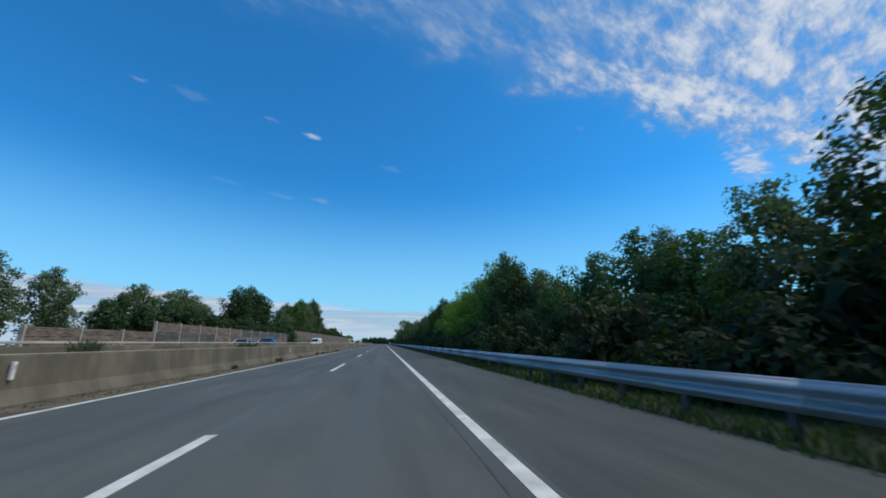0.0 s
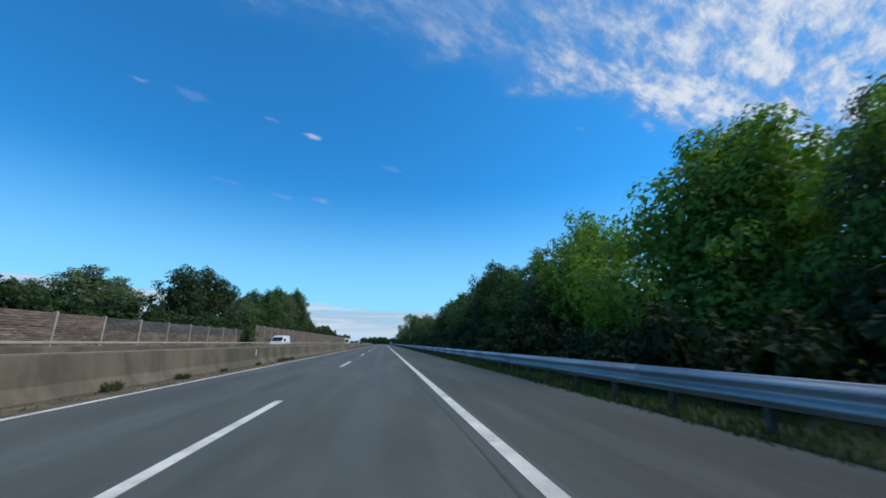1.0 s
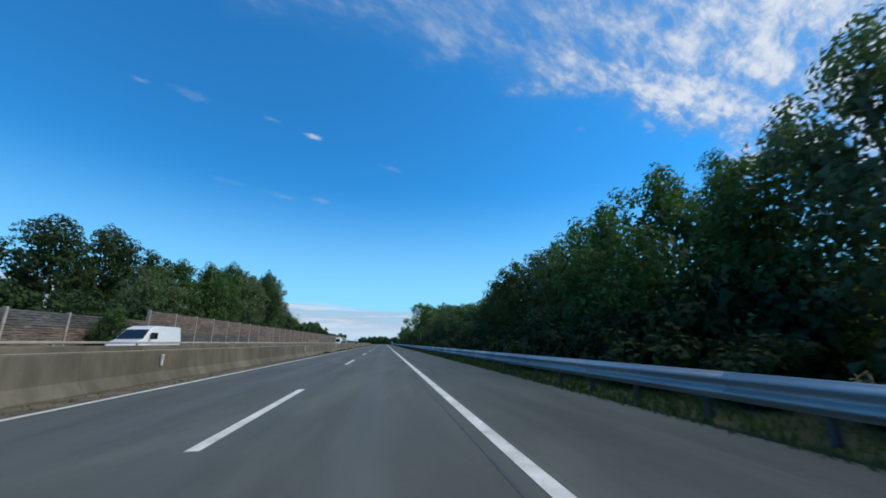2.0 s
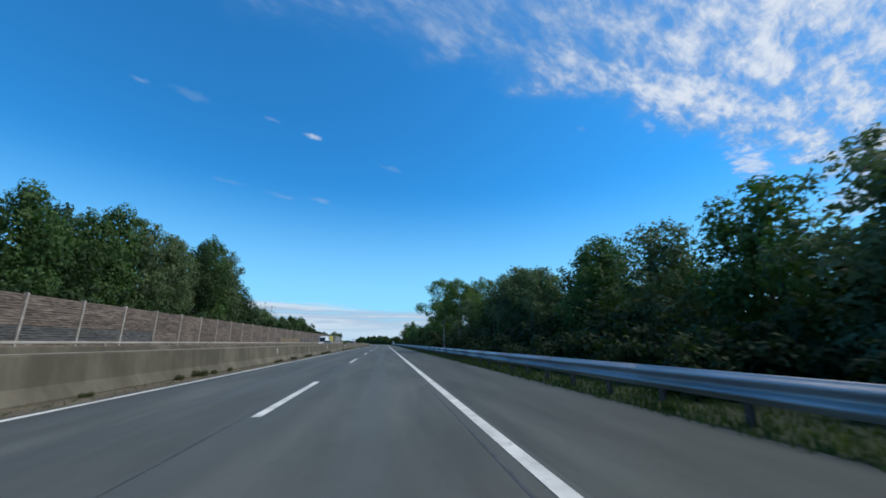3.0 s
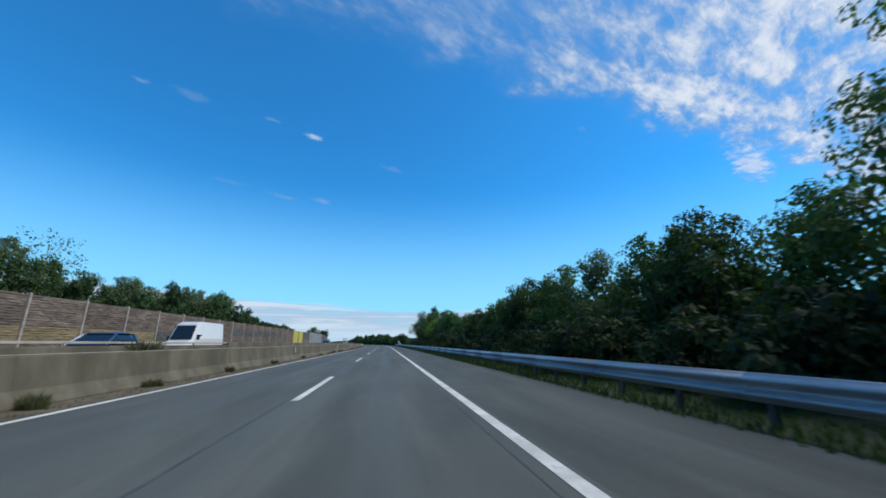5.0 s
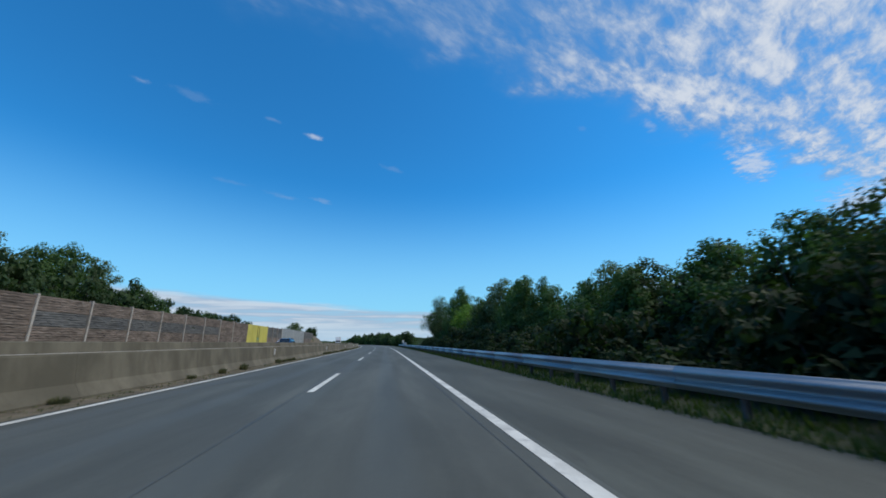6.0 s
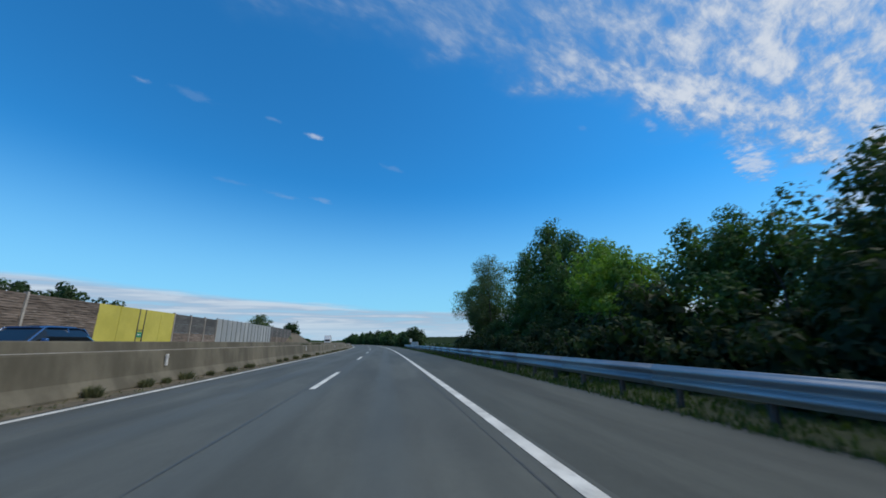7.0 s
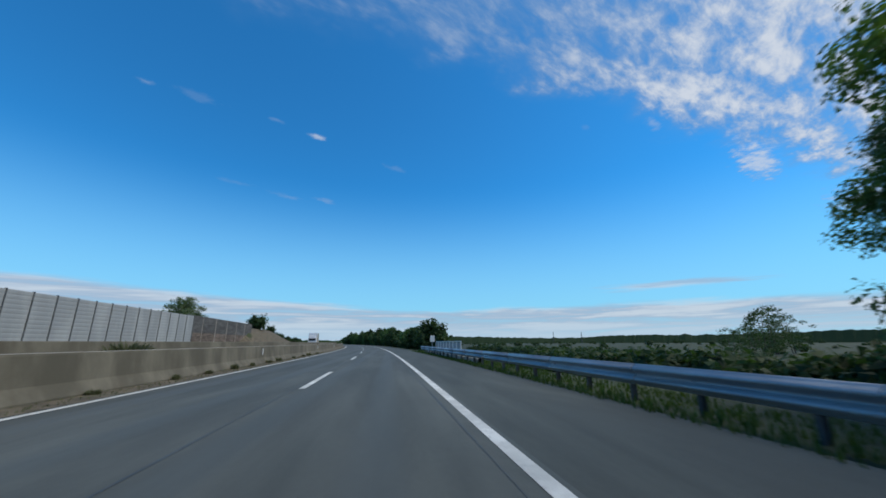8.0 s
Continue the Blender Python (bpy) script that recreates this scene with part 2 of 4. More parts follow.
PALE_BARK = surface("pale_bark", (0.20, 0.19, 0.17), (0.44, 0.42, 0.38), 3.0, 0.85, 20, 0.6, stretch=(1, 1, 0.5), stain=(0.06, 0.055, 0.05), stain_scale=2.5)
WHITE_PLASTIC = plain("white_plastic", (0.75, 0.74, 0.71), 0.5)
GREEN_SIGN = plain("green_enamel", (0.01, 0.22, 0.10), 0.4)
BLACK = plain("black_rubber", (0.02, 0.02, 0.022), 0.7)
WHITE_PAINT = plain("white_car_paint", (0.72, 0.73, 0.74), 0.3, 0.0, 0.6)
BLUE_PAINT = plain("blue_car_paint", (0.025, 0.11, 0.30), 0.3, 0.3, 0.7)
SILVER_PAINT = plain("silver_car_paint", (0.50, 0.53, 0.56), 0.3, 0.5, 0.6)
GLASS = plain("tinted_glass", (0.012, 0.016, 0.02), 0.08, 0.0, 0.4)
LAMP_GLASS = plain("lamp_glass", (0.60, 0.62, 0.65), 0.15, 0.2, 0.5)
LEAF = leaf_material("leaves", (0.032, 0.072, 0.026), (0.092, 0.162, 0.056), (1.25, 1.6, 0.7))
LEAF_GREY = leaf_material("willow_leaves", (0.066, 0.100, 0.050), (0.140, 0.190, 0.100), (1.15, 1.45, 0.85))
LEAF_BRIGHT = leaf_material("young_leaves", (0.068, 0.148, 0.030), (0.175, 0.295, 0.060), (1.5, 1.7, 0.5))
LEAF_MID = leaf_material("poplar_leaves", (0.050, 0.102, 0.032), (0.128, 0.205, 0.068), (1.4, 1.6, 0.6))
LEAF_DEEP = leaf_material("dark_leaves", (0.019, 0.042, 0.018), (0.053, 0.094, 0.038), (1.3, 1.5, 0.6))
# darker than LEAF_DEEP: shade beneath the tree crowns is put into this colour
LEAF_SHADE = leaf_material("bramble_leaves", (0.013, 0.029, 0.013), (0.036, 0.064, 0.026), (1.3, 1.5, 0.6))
BLADE = leaf_material("grass_blades", (0.028, 0.062, 0.015), (0.078, 0.124, 0.034), (1.4, 1.4, 0.7))
DRY = leaf_material("dry_weeds", (0.075, 0.088, 0.045), (0.16, 0.17, 0.095), (1.2, 1.2, 0.8))

# ---- the road's line ----
BEND, SPIRAL, RADIUS, TURN_END = 232.0, 100000.0, 1150.0, 620.0
STEP = 1.0
S_MIN, S_MAX = -400.0, 4600.0
heads, xs, ys = [0.0], [0.0], [S_MIN]
for i in range(int((S_MAX - S_MIN) / STEP)):
    s = S_MIN + (i + 0.5) * STEP
    bend = 0.0 if s < BEND or s > TURN_END else min((s - BEND) / SPIRAL, 1 / RADIUS)
    heads.append(heads[-1] + bend * STEP)
    xs.append(xs[-1] - math.sin(heads[-1]) * STEP)
    ys.append(ys[-1] + math.cos(heads[-1]) * STEP)
stations = np.arange(len(heads)) * STEP + S_MIN


def at(s, lat=0.0, z=0.0):
    """The place s metres along the road, lat metres to the right of its right-hand edge line."""
    h = float(np.interp(s, stations, heads))
    return (float(np.interp(s, stations, xs)) + lat * math.cos(h), float(np.interp(s, stations, ys)) + lat * math.sin(h), z)


def heading(s):
    return math.degrees(float(np.interp(s, stations, heads)))


def stand(s, lat, z=0.0, turn=0.0, scale=(1, 1, 1)):
    x, y, z = at(s, lat, z)
    return pose(x, y, z, 0, 0, heading(s) + turn) @ Matrix.Diagonal((*scale, 1))


# ---- mesh helpers ----
def shape(name, verts, faces, material, parent=None, label="", smooth=False):
    me = bpy.data.meshes.new(name)
    me.from_pydata([tuple(p) for p in verts], [], [tuple(f) for f in faces])
    me.materials.append(material)
    if smooth:
        me.polygons.foreach_set("use_smooth", [True] * len(me.polygons))
    me.update()
    ob = new(name, me)
    ob.parent = parent
    return tagged(ob, label)


def part(name, bm, material, parent, label="", smooth=False):
    """Link a bmesh as one mesh object under a thing or a part."""
    bmesh.ops.recalc_face_normals(bm, faces=bm.faces)
    me = bpy.data.meshes.new(name)
    bm.to_mesh(me)
    bm.free()
    me.materials.append(material)
    if smooth:
        me.polygons.foreach_set("use_smooth", [True] * len(me.polygons))
    ob = new(name, me)
    ob.parent = parent
    return tagged(ob, label)


def alike(ob, m, parent):
    """Another piece on the same mesh."""
    twin = new(ob.name.split(".")[0], ob.data)
    twin.parent, twin.matrix_basis = parent, m
    return twin


def box(bm, x0, x1, y0, y1, z0, z1, bevel=0.0):
    made = bmesh.ops.create_cube(bm, size=1)["verts"]
    for p in made:
        p.co = (x0 if p.co.x < 0 else x1, y0 if p.co.y < 0 else y1, z0 if p.co.z < 0 else z1)
    if bevel:
        edges = list({ed for p in made for ed in p.link_edges})
        bmesh.ops.bevel(bm, geom=edges, offset=bevel, segments=1, affect="EDGES")


def box_part(name, size, material, parent, label="", bevel=0.0):
    bm = bmesh.new()
    box(bm, *size, bevel)
    return part(name, bm, material, parent, label)


def prism(profile, length):
    """A closed profile of (x, z) drawn out along y from 0 to length: vertices and faces."""
    k = len(profile)
    verts = [(x, 0, z) for x, z in profile] + [(x, length, z) for x, z in profile]
    faces = [(i, (i + 1) % k, k + (i + 1) % k, k + i) for i in range(k)]
    return verts, faces + [tuple(range(k))[::-1], tuple(range(k, 2 * k))]


def ribbon(profile, s0, s1, step, wave=None):
    """An open profile of (lat, z) carried along the road: vertices and faces."""
    count = max(2, int((s1 - s0) / step) + 1)
    verts, faces, k = [], [], len(profile)
    for s in np.linspace(s0, s1, count):
        for lat, z in profile:
            verts.append(at(s, lat, z + (wave(s, lat) if wave else 0)))
    for i in range(count - 1):
        for j in range(k - 1):
            o = i * k + j
            faces.append((o, o + 1, o + k + 1, o + k))
    return verts, faces


def empty(name, m, label="", category="", group="", kind=""):
    ob = new(name)
    ob.matrix_basis = m
    return tagged(ob, label, category, group, kind)



# ---- ground ----
RIGHT_EDGE, RAIL, LEFT_LINE, BARRIER = 3.30, 3.78, -8.03, -9.12
FAR_LEVEL, WALL = 0.35, -26.4


def lie(s, lat):
    """The lie of the land beside the road."""
    z = 0.25 * noise.noise((s * 0.05, lat * 0.05, 0)) if abs(lat) > 16 else 0.0
    if lat > 4.5:
        open_land = min(1.0, max(0.0, (s - 282) / 22))
        z -= min(1.0, (lat - 4.5) / 10) * (0.35 + 1.5 * open_land)
        if lat > 300:
            z -= min(14.0, (lat - 300) * 0.02) * open_land
    if -28 < lat < -26:
        z += 0.5
    elif lat < -27:
        z += min(1.2, (-27 - lat) * 0.15)
        if lat < -28 and s > 392:
            z += 1.6 * min(1.0, (s - 392) / 25) * min(1.0, (-28 - lat) / 7) * (0.5 if s > 520 else 1.0)
    if lat < -24 and 352 < s < 440:
        z += 4.3 * min(1.0, (s - 352) / 8) * min(1.0, (440 - s) / 52) * min(1.0, (-24 - lat) / 4.5) * min(1.0, max(0.0, (lat + 52) / 12))
    return z


LATS = [-800, -400, -160, -90, -60, -46, -38, -33, -30.5, -28.5, -27, -25, -23.2, -22.9, -12.2, -12.0, -9.0, 0, 3.0, 3.2, 4.4, 6, 8, 11, 15, 20, 30, 50, 90,
        160, 320, 700, 1400, 2600]
LOW = {-22.9: FAR_LEVEL - 0.08, -12.2: FAR_LEVEL - 0.08, -23.2: FAR_LEVEL, -25: FAR_LEVEL, -12.0: 0.0, -9.0: -0.06, 0: -0.06, 3.0: -0.06, 3.2: -0.06}
marks = list(np.arange(-120, 620, 6.0)) + list(np.arange(620, 1400, 40.0)) + list(np.arange(1400, 4500, 200.0))
verts = [at(s, lat, LOW[lat] if lat in LOW else lie(s, lat)) for s in marks for lat in LATS]
k = len(LATS)
faces = [(i * k + j, i * k + j + 1, (i + 1) * k + j + 1, (i + 1) * k + j) for i in range(len(marks) - 1) for j in range(k - 1)]
tagged(shape("ground", verts, faces, GROUND, smooth=True), "green meadow and verge with patches of dry grass", "ground", kind="structure")


def strip(name, lat0, lat1, s0, s1, z, material, label, category, step=4.0):
    cols = max(2, int(abs(lat1 - lat0) / 4) + 2)
    v, f = ribbon([(lat, z) for lat in np.linspace(lat0, lat1, cols)], s0, s1, step)
    return tagged(shape(name, v, f, material), label, category, kind="structure")


END = 900.0
road = strip("road", -8.25, 0.16, -100, END, 0.0, ASPHALT, "grey worn asphalt of two motorway lanes", "road")
strip("hard_shoulder", 0.16, RIGHT_EDGE, -100, END, 0.0, SHOULDER, "paler grey asphalt of the hard shoulder", "road")
strip("median_gutter", -9.4, -8.25, -100, END, 0.004, SOIL, "gritty soil strip at the foot of the concrete barrier", "verge")
strip("opposite_road", -22.9, -12.2, -100, END, FAR_LEVEL, ASPHALT, "grey asphalt of the opposite carriageway", "road")
strip("left_edge_line", LEFT_LINE - 0.09, LEFT_LINE + 0.09, -100, END, 0.006, PAINT, "solid white line at the median side of the lanes", "road marking", 3.0)
strip("right_edge_line", -0.115, 0.08, -100, END, 0.006, PAINT, "broad solid white line beside the hard shoulder", "road marking", 3.0)
strip("opposite_edge_line", -13.0, -12.82, -100, END, FAR_LEVEL + 0.006, PAINT, "solid white line of the opposite carriageway", "road marking")


def tar_line(lat, s0, s1, width, label):
    """A poured tar joint with an uneven edge."""
    v, f = [], []
    line = np.arange(s0, s1, 0.8)
    for s in line:
        shift = 0.03 * noise.noise((s * 0.15, lat, 3))
        half = width * max(0.3, 0.55 + 1.1 * noise.noise((s * 0.35, lat, 8)))
        v += [at(s, lat + shift - half, 0.004), at(s, lat + shift + half, 0.004)]
    f = [(2 * i, 2 * i + 1, 2 * i + 3, 2 * i + 2) for i in range(len(line) - 1)]
    tagged(shape("tar_joint", v, f, TAR), label, "road joint", kind="structure")


tar_line(-3.93, 92, 420, 0.035, "dark tar joint running beside the lane dashes")
tar_line(-0.31, -40, 420, 0.022, "thin dark tar joint beside the edge line")
for i, (s, l0, l1) in enumerate(((21, -6.4, -5.2), (16.5, -7.6, -5.6), (122, -7.3, -6.1), (240, -2.4, -1.2), (268, 0.6, 1.5))):
    v, f = ribbon([(l0, 0.004), (l1, 0.004)], s, s + 0.35, 0.35)
    tagged(shape("road_patch", v, f, TAR if i % 2 else SHOULDER), "small repair patch in the asphalt", "road patch", kind="structure")

# lane dashes, six metres long and twelve apart
bm = bmesh.new()
box(bm, -0.085, 0.085, 0, 6, 0.001, 0.007)
dash = part("lane_dash", bm, PAINT, road)
dash.matrix_basis = stand(-18, -3.75)
for i in range(0, 32):
    alike(dash, stand(i * 18.0, -3.75), road)

# ---- median ----
# the near concrete barrier, in six-metre lengths
NEAR_PROFILE = [(0.03, 0.0), (0.03, 0.05), (-0.17, 0.36), (-0.25, 1.03), (-0.27, 1.07), (-0.45, 1.07), (-0.47, 1.03), (-0.55, 0.30), (-0.70, 0.09), (-0.70, 0.0)]
barrier = empty("concrete_barrier", stand(0, 0), "weathered brown grey concrete crash barrier along the median", "crash barrier", kind="structure")
v, f = prism(NEAR_PROFILE, 5.994)
segment = shape("barrier_segment", v, f, CONCRETE, barrier)
segment.matrix_basis = stand(-66, BARRIER)
v, f = prism([(-0.262, 1.072), (-0.262, 1.084), (-0.458, 1.084), (-0.458, 1.072)], 5.994)
edge_piece = shape("barrier_edge", v, f, CAP, segment, "pale worn top edge")
for i in range(1, 90):
    one = alike(segment, stand(-66 + 6 * i, BARRIER), barrier)
    alike(edge_piece, Matrix.Identity(4), one)

strip("median_soil", -11.35, -9.72, -100, END, 0.90, SOIL, "raised dry soil and grass between the two barriers", "verge")

# the far barrier: steel rail on the first stretch, concrete further on
CHANGE = 196.0
W_PROFILE = [(0.046 * (1 - math.cos(4 * math.pi * i / 20)), 0.31 * i / 20) for i in range(21)]


def beam_mesh(length, thick=0.006):
    """A corrugated crash-rail beam, with its waves towards -x."""
    outer = [(-x, z) for x, z in W_PROFILE]
    inner = [(-x + thick, z) for x, z in reversed(W_PROFILE)]
    return prism(outer + inner, length)


far_rail = empty("median_rail", stand(0, 0), "slim pale steel rail on posts over the far median barrier", "guardrail", kind="structure")
v, f = prism([(0.0, 0.0), (0.04, 0.012), (0.04, 0.068), (0.0, 0.08), (-0.05, 0.068), (-0.05, 0.012)], 3.99)
rail_bar = shape("rail_bar", v, f, CAP, far_rail)
rail_bar.matrix_basis = stand(-60, -11.62, 1.315)
bm = bmesh.new()
box(bm, -0.04, 0.02, -0.03, 0.03, 0, 0.16)
stub = part("post", bm, POST, far_rail)
stub.matrix_basis = stand(-60, -11.62, 1.19)
for i in range(1, int((CHANGE + 60) / 4)):
    alike(rail_bar, stand(-60 + 4 * i, -11.62, 1.315), far_rail)
    alike(stub, stand(-60 + 4 * i, -11.62, 1.19), far_rail)

far_barrier = empty("opposite_barrier", stand(0, 0), "grey concrete crash barrier beside the opposite carriageway", "crash barrier", kind="structure")
FAR_PROFILE = [(0.2, 0.8), (0.12, 0.95), (0.06, 1.36), (0.04, 1.385), (-0.14, 1.385), (-0.16, 1.36), (-0.24, 0.66), (-0.42, 0.42), (-0.42, 0.3), (0.2, 0.3)]
v, f = prism(FAR_PROFILE[::-1], 5.994)
far_segment = shape("barrier_segment", v, f, CONCRETE, far_barrier)
far_segment.matrix_basis = stand(CHANGE, -11.6)
for i in range(-43, 46):
    if i:
        alike(far_segment, stand(CHANGE + 6 * i, -11.6, -0.14 if i < 0 else 0.0), far_barrier)

# reflector posts on the barrier
delineator = empty("delineator", stand(9.5, BARRIER - 0.16, 0.55), "slim white reflector post fixed to the concrete barrier", "delineator", "reflector posts")
box_part("post", (-0.02, 0.05, -0.035, 0.035, 0.0, 0.38), WHITE_PLASTIC, delineator, bevel=0.008)
box_part("reflector", (0.05, 0.058, -0.025, 0.025, 0.22, 0.32), LAMP_GLASS, delineator, "small reflector")
for s in (33.5, 57.5, 81.5, 105.5, 129.5, 153.5, 177.5, 204.0, 232.3, 255.3, 279.0, 303.0, 327.0, 351.0):
    copy_thing(delineator, stand(s, BARRIER - 0.16, 0.55))


# ---- right-hand guardrail ----
guardrail = empty("guardrail", stand(0, 0), "galvanised double-wave steel guardrail on steel posts beside the shoulder", "guardrail", kind="structure")
v, f = beam_mesh(3.995)
v = [(x, y, z * 1.37) for x, y, z in v]
beam = shape("beam", v, f, STEEL, guardrail, smooth=True)
beam.matrix_basis = stand(-60, RAIL, 0.325)
bolt_bm = bmesh.new()
for y in (0.05, 0.25):
    for z in (0.106, 0.318):
        box(bolt_bm, -0.104, -0.088, y, y + 0.035, z - 0.017, z + 0.017)
bolts = part("lap_joint", bolt_bm, STEEL, beam, "bolt heads at the lap joint")
for i in range(1, 96):
    one = alike(beam, stand(-60 + 4 * i, RAIL, 0.325), guardrail)
    if -8 <= -60 + 4 * i <= 330:
        alike(bolts, Matrix.Identity(4), one)
bm = bmesh.new()
box(bm, 0.03, 0.15, -0.004, 0.004, -0.3, 0.72)
box(bm, 0.03, 0.038, -0.03, 0.03, -0.3, 0.72)
box(bm, 0.142, 0.15, -0.03, 0.03, -0.3, 0.72)
box(bm, 0.0, 0.03, -0.05, 0.05, 0.46, 0.70)
post = part("post", bm, DARK_STEEL, guardrail)
post.matrix_basis = stand(-8.0, RAIL)
for i in range(1, 189):
    alike(post, stand(-8 + 1.75 * i, RAIL), guardrail)


# ---- noise wall ----
def ribbed(length, height, ribs, depth, thick):
    """A wall panel with horizontal ribs on its road side (+x)."""
    face = [(-thick, 0.0)]
    for i in range(ribs):
        z0, z1 = height * i / ribs, height * (i + 1) / ribs
        face += [(0.0, z0), (depth, z0 + 0.3 * (z1 - z0)), (depth, z0 + 0.75 * (z1 - z0))]
    face += [(0.0, height), (-thick, height)]
    return prism(face, length)


noise_wall = empty("noise_wall", stand(0, 0), "ribbed brown noise barrier wall with pale concrete posts", "noise wall", kind="structure")
BAY, ROW = 5.0, 1.08


def rough_panel(length, height, ribs, cols, depth, thick, seed):
    """A cast wall panel: short staggered ribs of uneven depth on its road side (+x)."""
    r = random.Random(seed)
    rows = 3 * ribs
    high = [[r.uniform(0.05, 1.45) for _ in range(cols + 2)] for _ in range(ribs)]
    v, f = [], []
    for j in range(cols + 1):
        for i in range(rows + 1):
            rib, k = divmod(i, 3)
            out = 0.0 if k == 0 else depth * high[rib][(j + rib % 2) // 2]
            slip = r.uniform(-0.28, 0.28) if 0 < i < rows else 0.0
            v.append((out, length * j / cols, height * (rib + (0.0, 0.32, 0.74)[k] + slip) / ribs))
    k = rows + 1
    f = [(j * k + i, (j + 1) * k + i, (j + 1) * k + i + 1, j * k + i + 1) for j in range(cols) for i in range(rows)]
    o = len(v)
    v += [(-thick, 0, 0), (-thick, length, 0), (-thick, length, height), (-thick, 0, height)]
    f += [(o, o + 3, o + 2, o + 1), (*range(k), o + 3, o), (*range(cols * k + k - 1, cols * k - 1, -1), o + 1, o + 2)]
    f += [(*range(0, cols * k + 1, k)[::-1], o, o + 1), (*range(k - 1, (cols + 1) * k, k), o + 2, o + 3)]
    return v, f


panel = {}
for key, material in (("brown", BROWN), ("dark", DARK), ("ochre", OCHRE)):
    panel[key] = []
    for seed in (1, 2, 3):
        v, f = rough_panel(BAY - 0.16, ROW - 0.015, 6, 18, 0.036, 0.10, seed)
        me = bpy.data.meshes.new("panel")
        me.from_pydata(v, [], f)
        me.materials.append(material)
        panel[key].append(me)
verts, faces = prism([(-0.16, 0), (0.10, 0), (0.12, 0.02), (0.12, 0.98), (0.10, 1.0), (-0.16, 1.0)], 0.17)
post_me = bpy.data.meshes.new("post")
post_me.from_pydata([(x, y - 0.085, z) for x, y, z in verts], [], faces)
post_me.materials.append(POST)


def wall_rows(s):
    return 2 if s < 46 else 3 if s < 111 else 4


def wall_colour(s, row, rows):
    if row == rows - 1 and 70 < s < 104:
        return "dark"
    if row == 1 and (44 < s < 58 or 116 < s < 146):
        return "dark"
    if rows == 4 and row == 2 and 236 < s < 262:
        return "dark"
    if rows == 4 and row == 1 and 196 < s < 230:
        return "ochre" if s < 212 else "dark"
    return "brown"


FOOT = 0.50
for i in range(-4, 46):
    s = 50.1 + 5.0 * i
    if s > 272:
        break
    rows = wall_rows(s + 1)
    high = new("post", post_me)
    high.parent, high.matrix_basis = noise_wall, stand(s, WALL, FOOT, 0, (1, 1, rows * ROW + 0.10))
    for row in range(rows):
        one = new("panel", panel[wall_colour(s + 1, row, rows)][(i + 2 * row) % 3])
        one.parent = noise_wall
        long = 1.0 if s < 270 else 1.375
        one.matrix_basis = stand(s + 0.08, WALL, FOOT + row * ROW, 0, (1, long, 1))
for s in (289.0, 293.0, 297.0, 301.0):
    high = new("post", post_me)
    high.parent, high.matrix_basis = noise_wall, stand(s, WALL, FOOT, 0, (1, 1, 4 * ROW + 0.10))
for s in (289.0, 293.0, 297.0):
    for row in range(4):
        one = new("panel", panel["dark" if row >= 2 else "brown"][row % 3])
        one.parent = noise_wall
        one.matrix_basis = stand(s + 0.07, WALL, FOOT + row * ROW, 0, (1, 3.86 / 4.84, 1))

# yellow stretch with its escape door
yellow = empty("yellow_noise_wall", stand(276.9, WALL), "yellow sheet noise wall with an escape door", "noise wall", kind="structure")
TOP = FOOT + 4 * ROW
for y0, y1 in ((0.0, 2.72), (2.76, 5.48), (6.52, 9.24), (9.28, 12.0)):
    box_part("panel", (-0.1, 0.03, y0, y1, FOOT, TOP), YELLOW, yellow, bevel=0.01)
box_part("panel", (-0.1, 0.03, 5.56, 6.44, 2.75, TOP), YELLOW, yellow, bevel=0.01)
door = box_part("door", (-0.08, 0.015, 5.56, 6.44, FOOT, 2.70), YELLOW, yellow, "yellow escape door")
box_part("handle", (0.015, 0.07, 6.25, 6.38, 1.5, 1.56), DARK_STEEL, door)
for y in (5.48, 6.44):
    box_part("door_post", (-0.1, 0.08, y, y + 0.08, FOOT, TOP), DARK_STEEL, yellow, "dark steel post")
box_part("door_rail", (-0.02, 0.06, 5.56, 6.44, 2.70, 2.75), DARK_STEEL, yellow, "dark steel rail")
sign = box_part("escape_sign", (0.035, 0.055, 5.62, 6.38, 2.02, 2.52), GREEN_SIGN, yellow, "green escape sign with a white arrow")
bm = bmesh.new()
box(bm, 0.056, 0.060, 5.85, 6.25, 2.24, 2.30)
arrow = [bm.verts.new(p) for p in ((0.058, 5.70, 2.27), (0.058, 5.88, 2.38), (0.058, 5.88, 2.16))]
bm.faces.new(arrow)
part("arrow", bm, WHITE_PLASTIC, sign, "white arrow")

# light grey sheet stretch
white_wall = empty("grey_noise_wall", stand(0, 0), "light grey sheet metal noise wall with dark joints", "noise wall", kind="structure")
v, f = ribbed(1.99, 4.5, 14, 0.012, 0.08)
sheet = shape("panel", v, f, WHITE_SHEET, white_wall)
joint = box_part("joint", (-0.09, 0.06, -0.035, 0.035, 0, 4.55), DARK_STEEL, white_wall, "dark joint post")
sheet.matrix_basis, joint.matrix_basis = stand(301.17, WALL, FOOT), stand(301.13, WALL, FOOT)
for i in range(1, 16):
    if i < 15:
        alike(sheet, stand(301.17 + 2.07 * i, WALL, FOOT), white_wall)
    alike(joint, stand(301.13 + 2.07 * i, WALL, FOOT), white_wall)

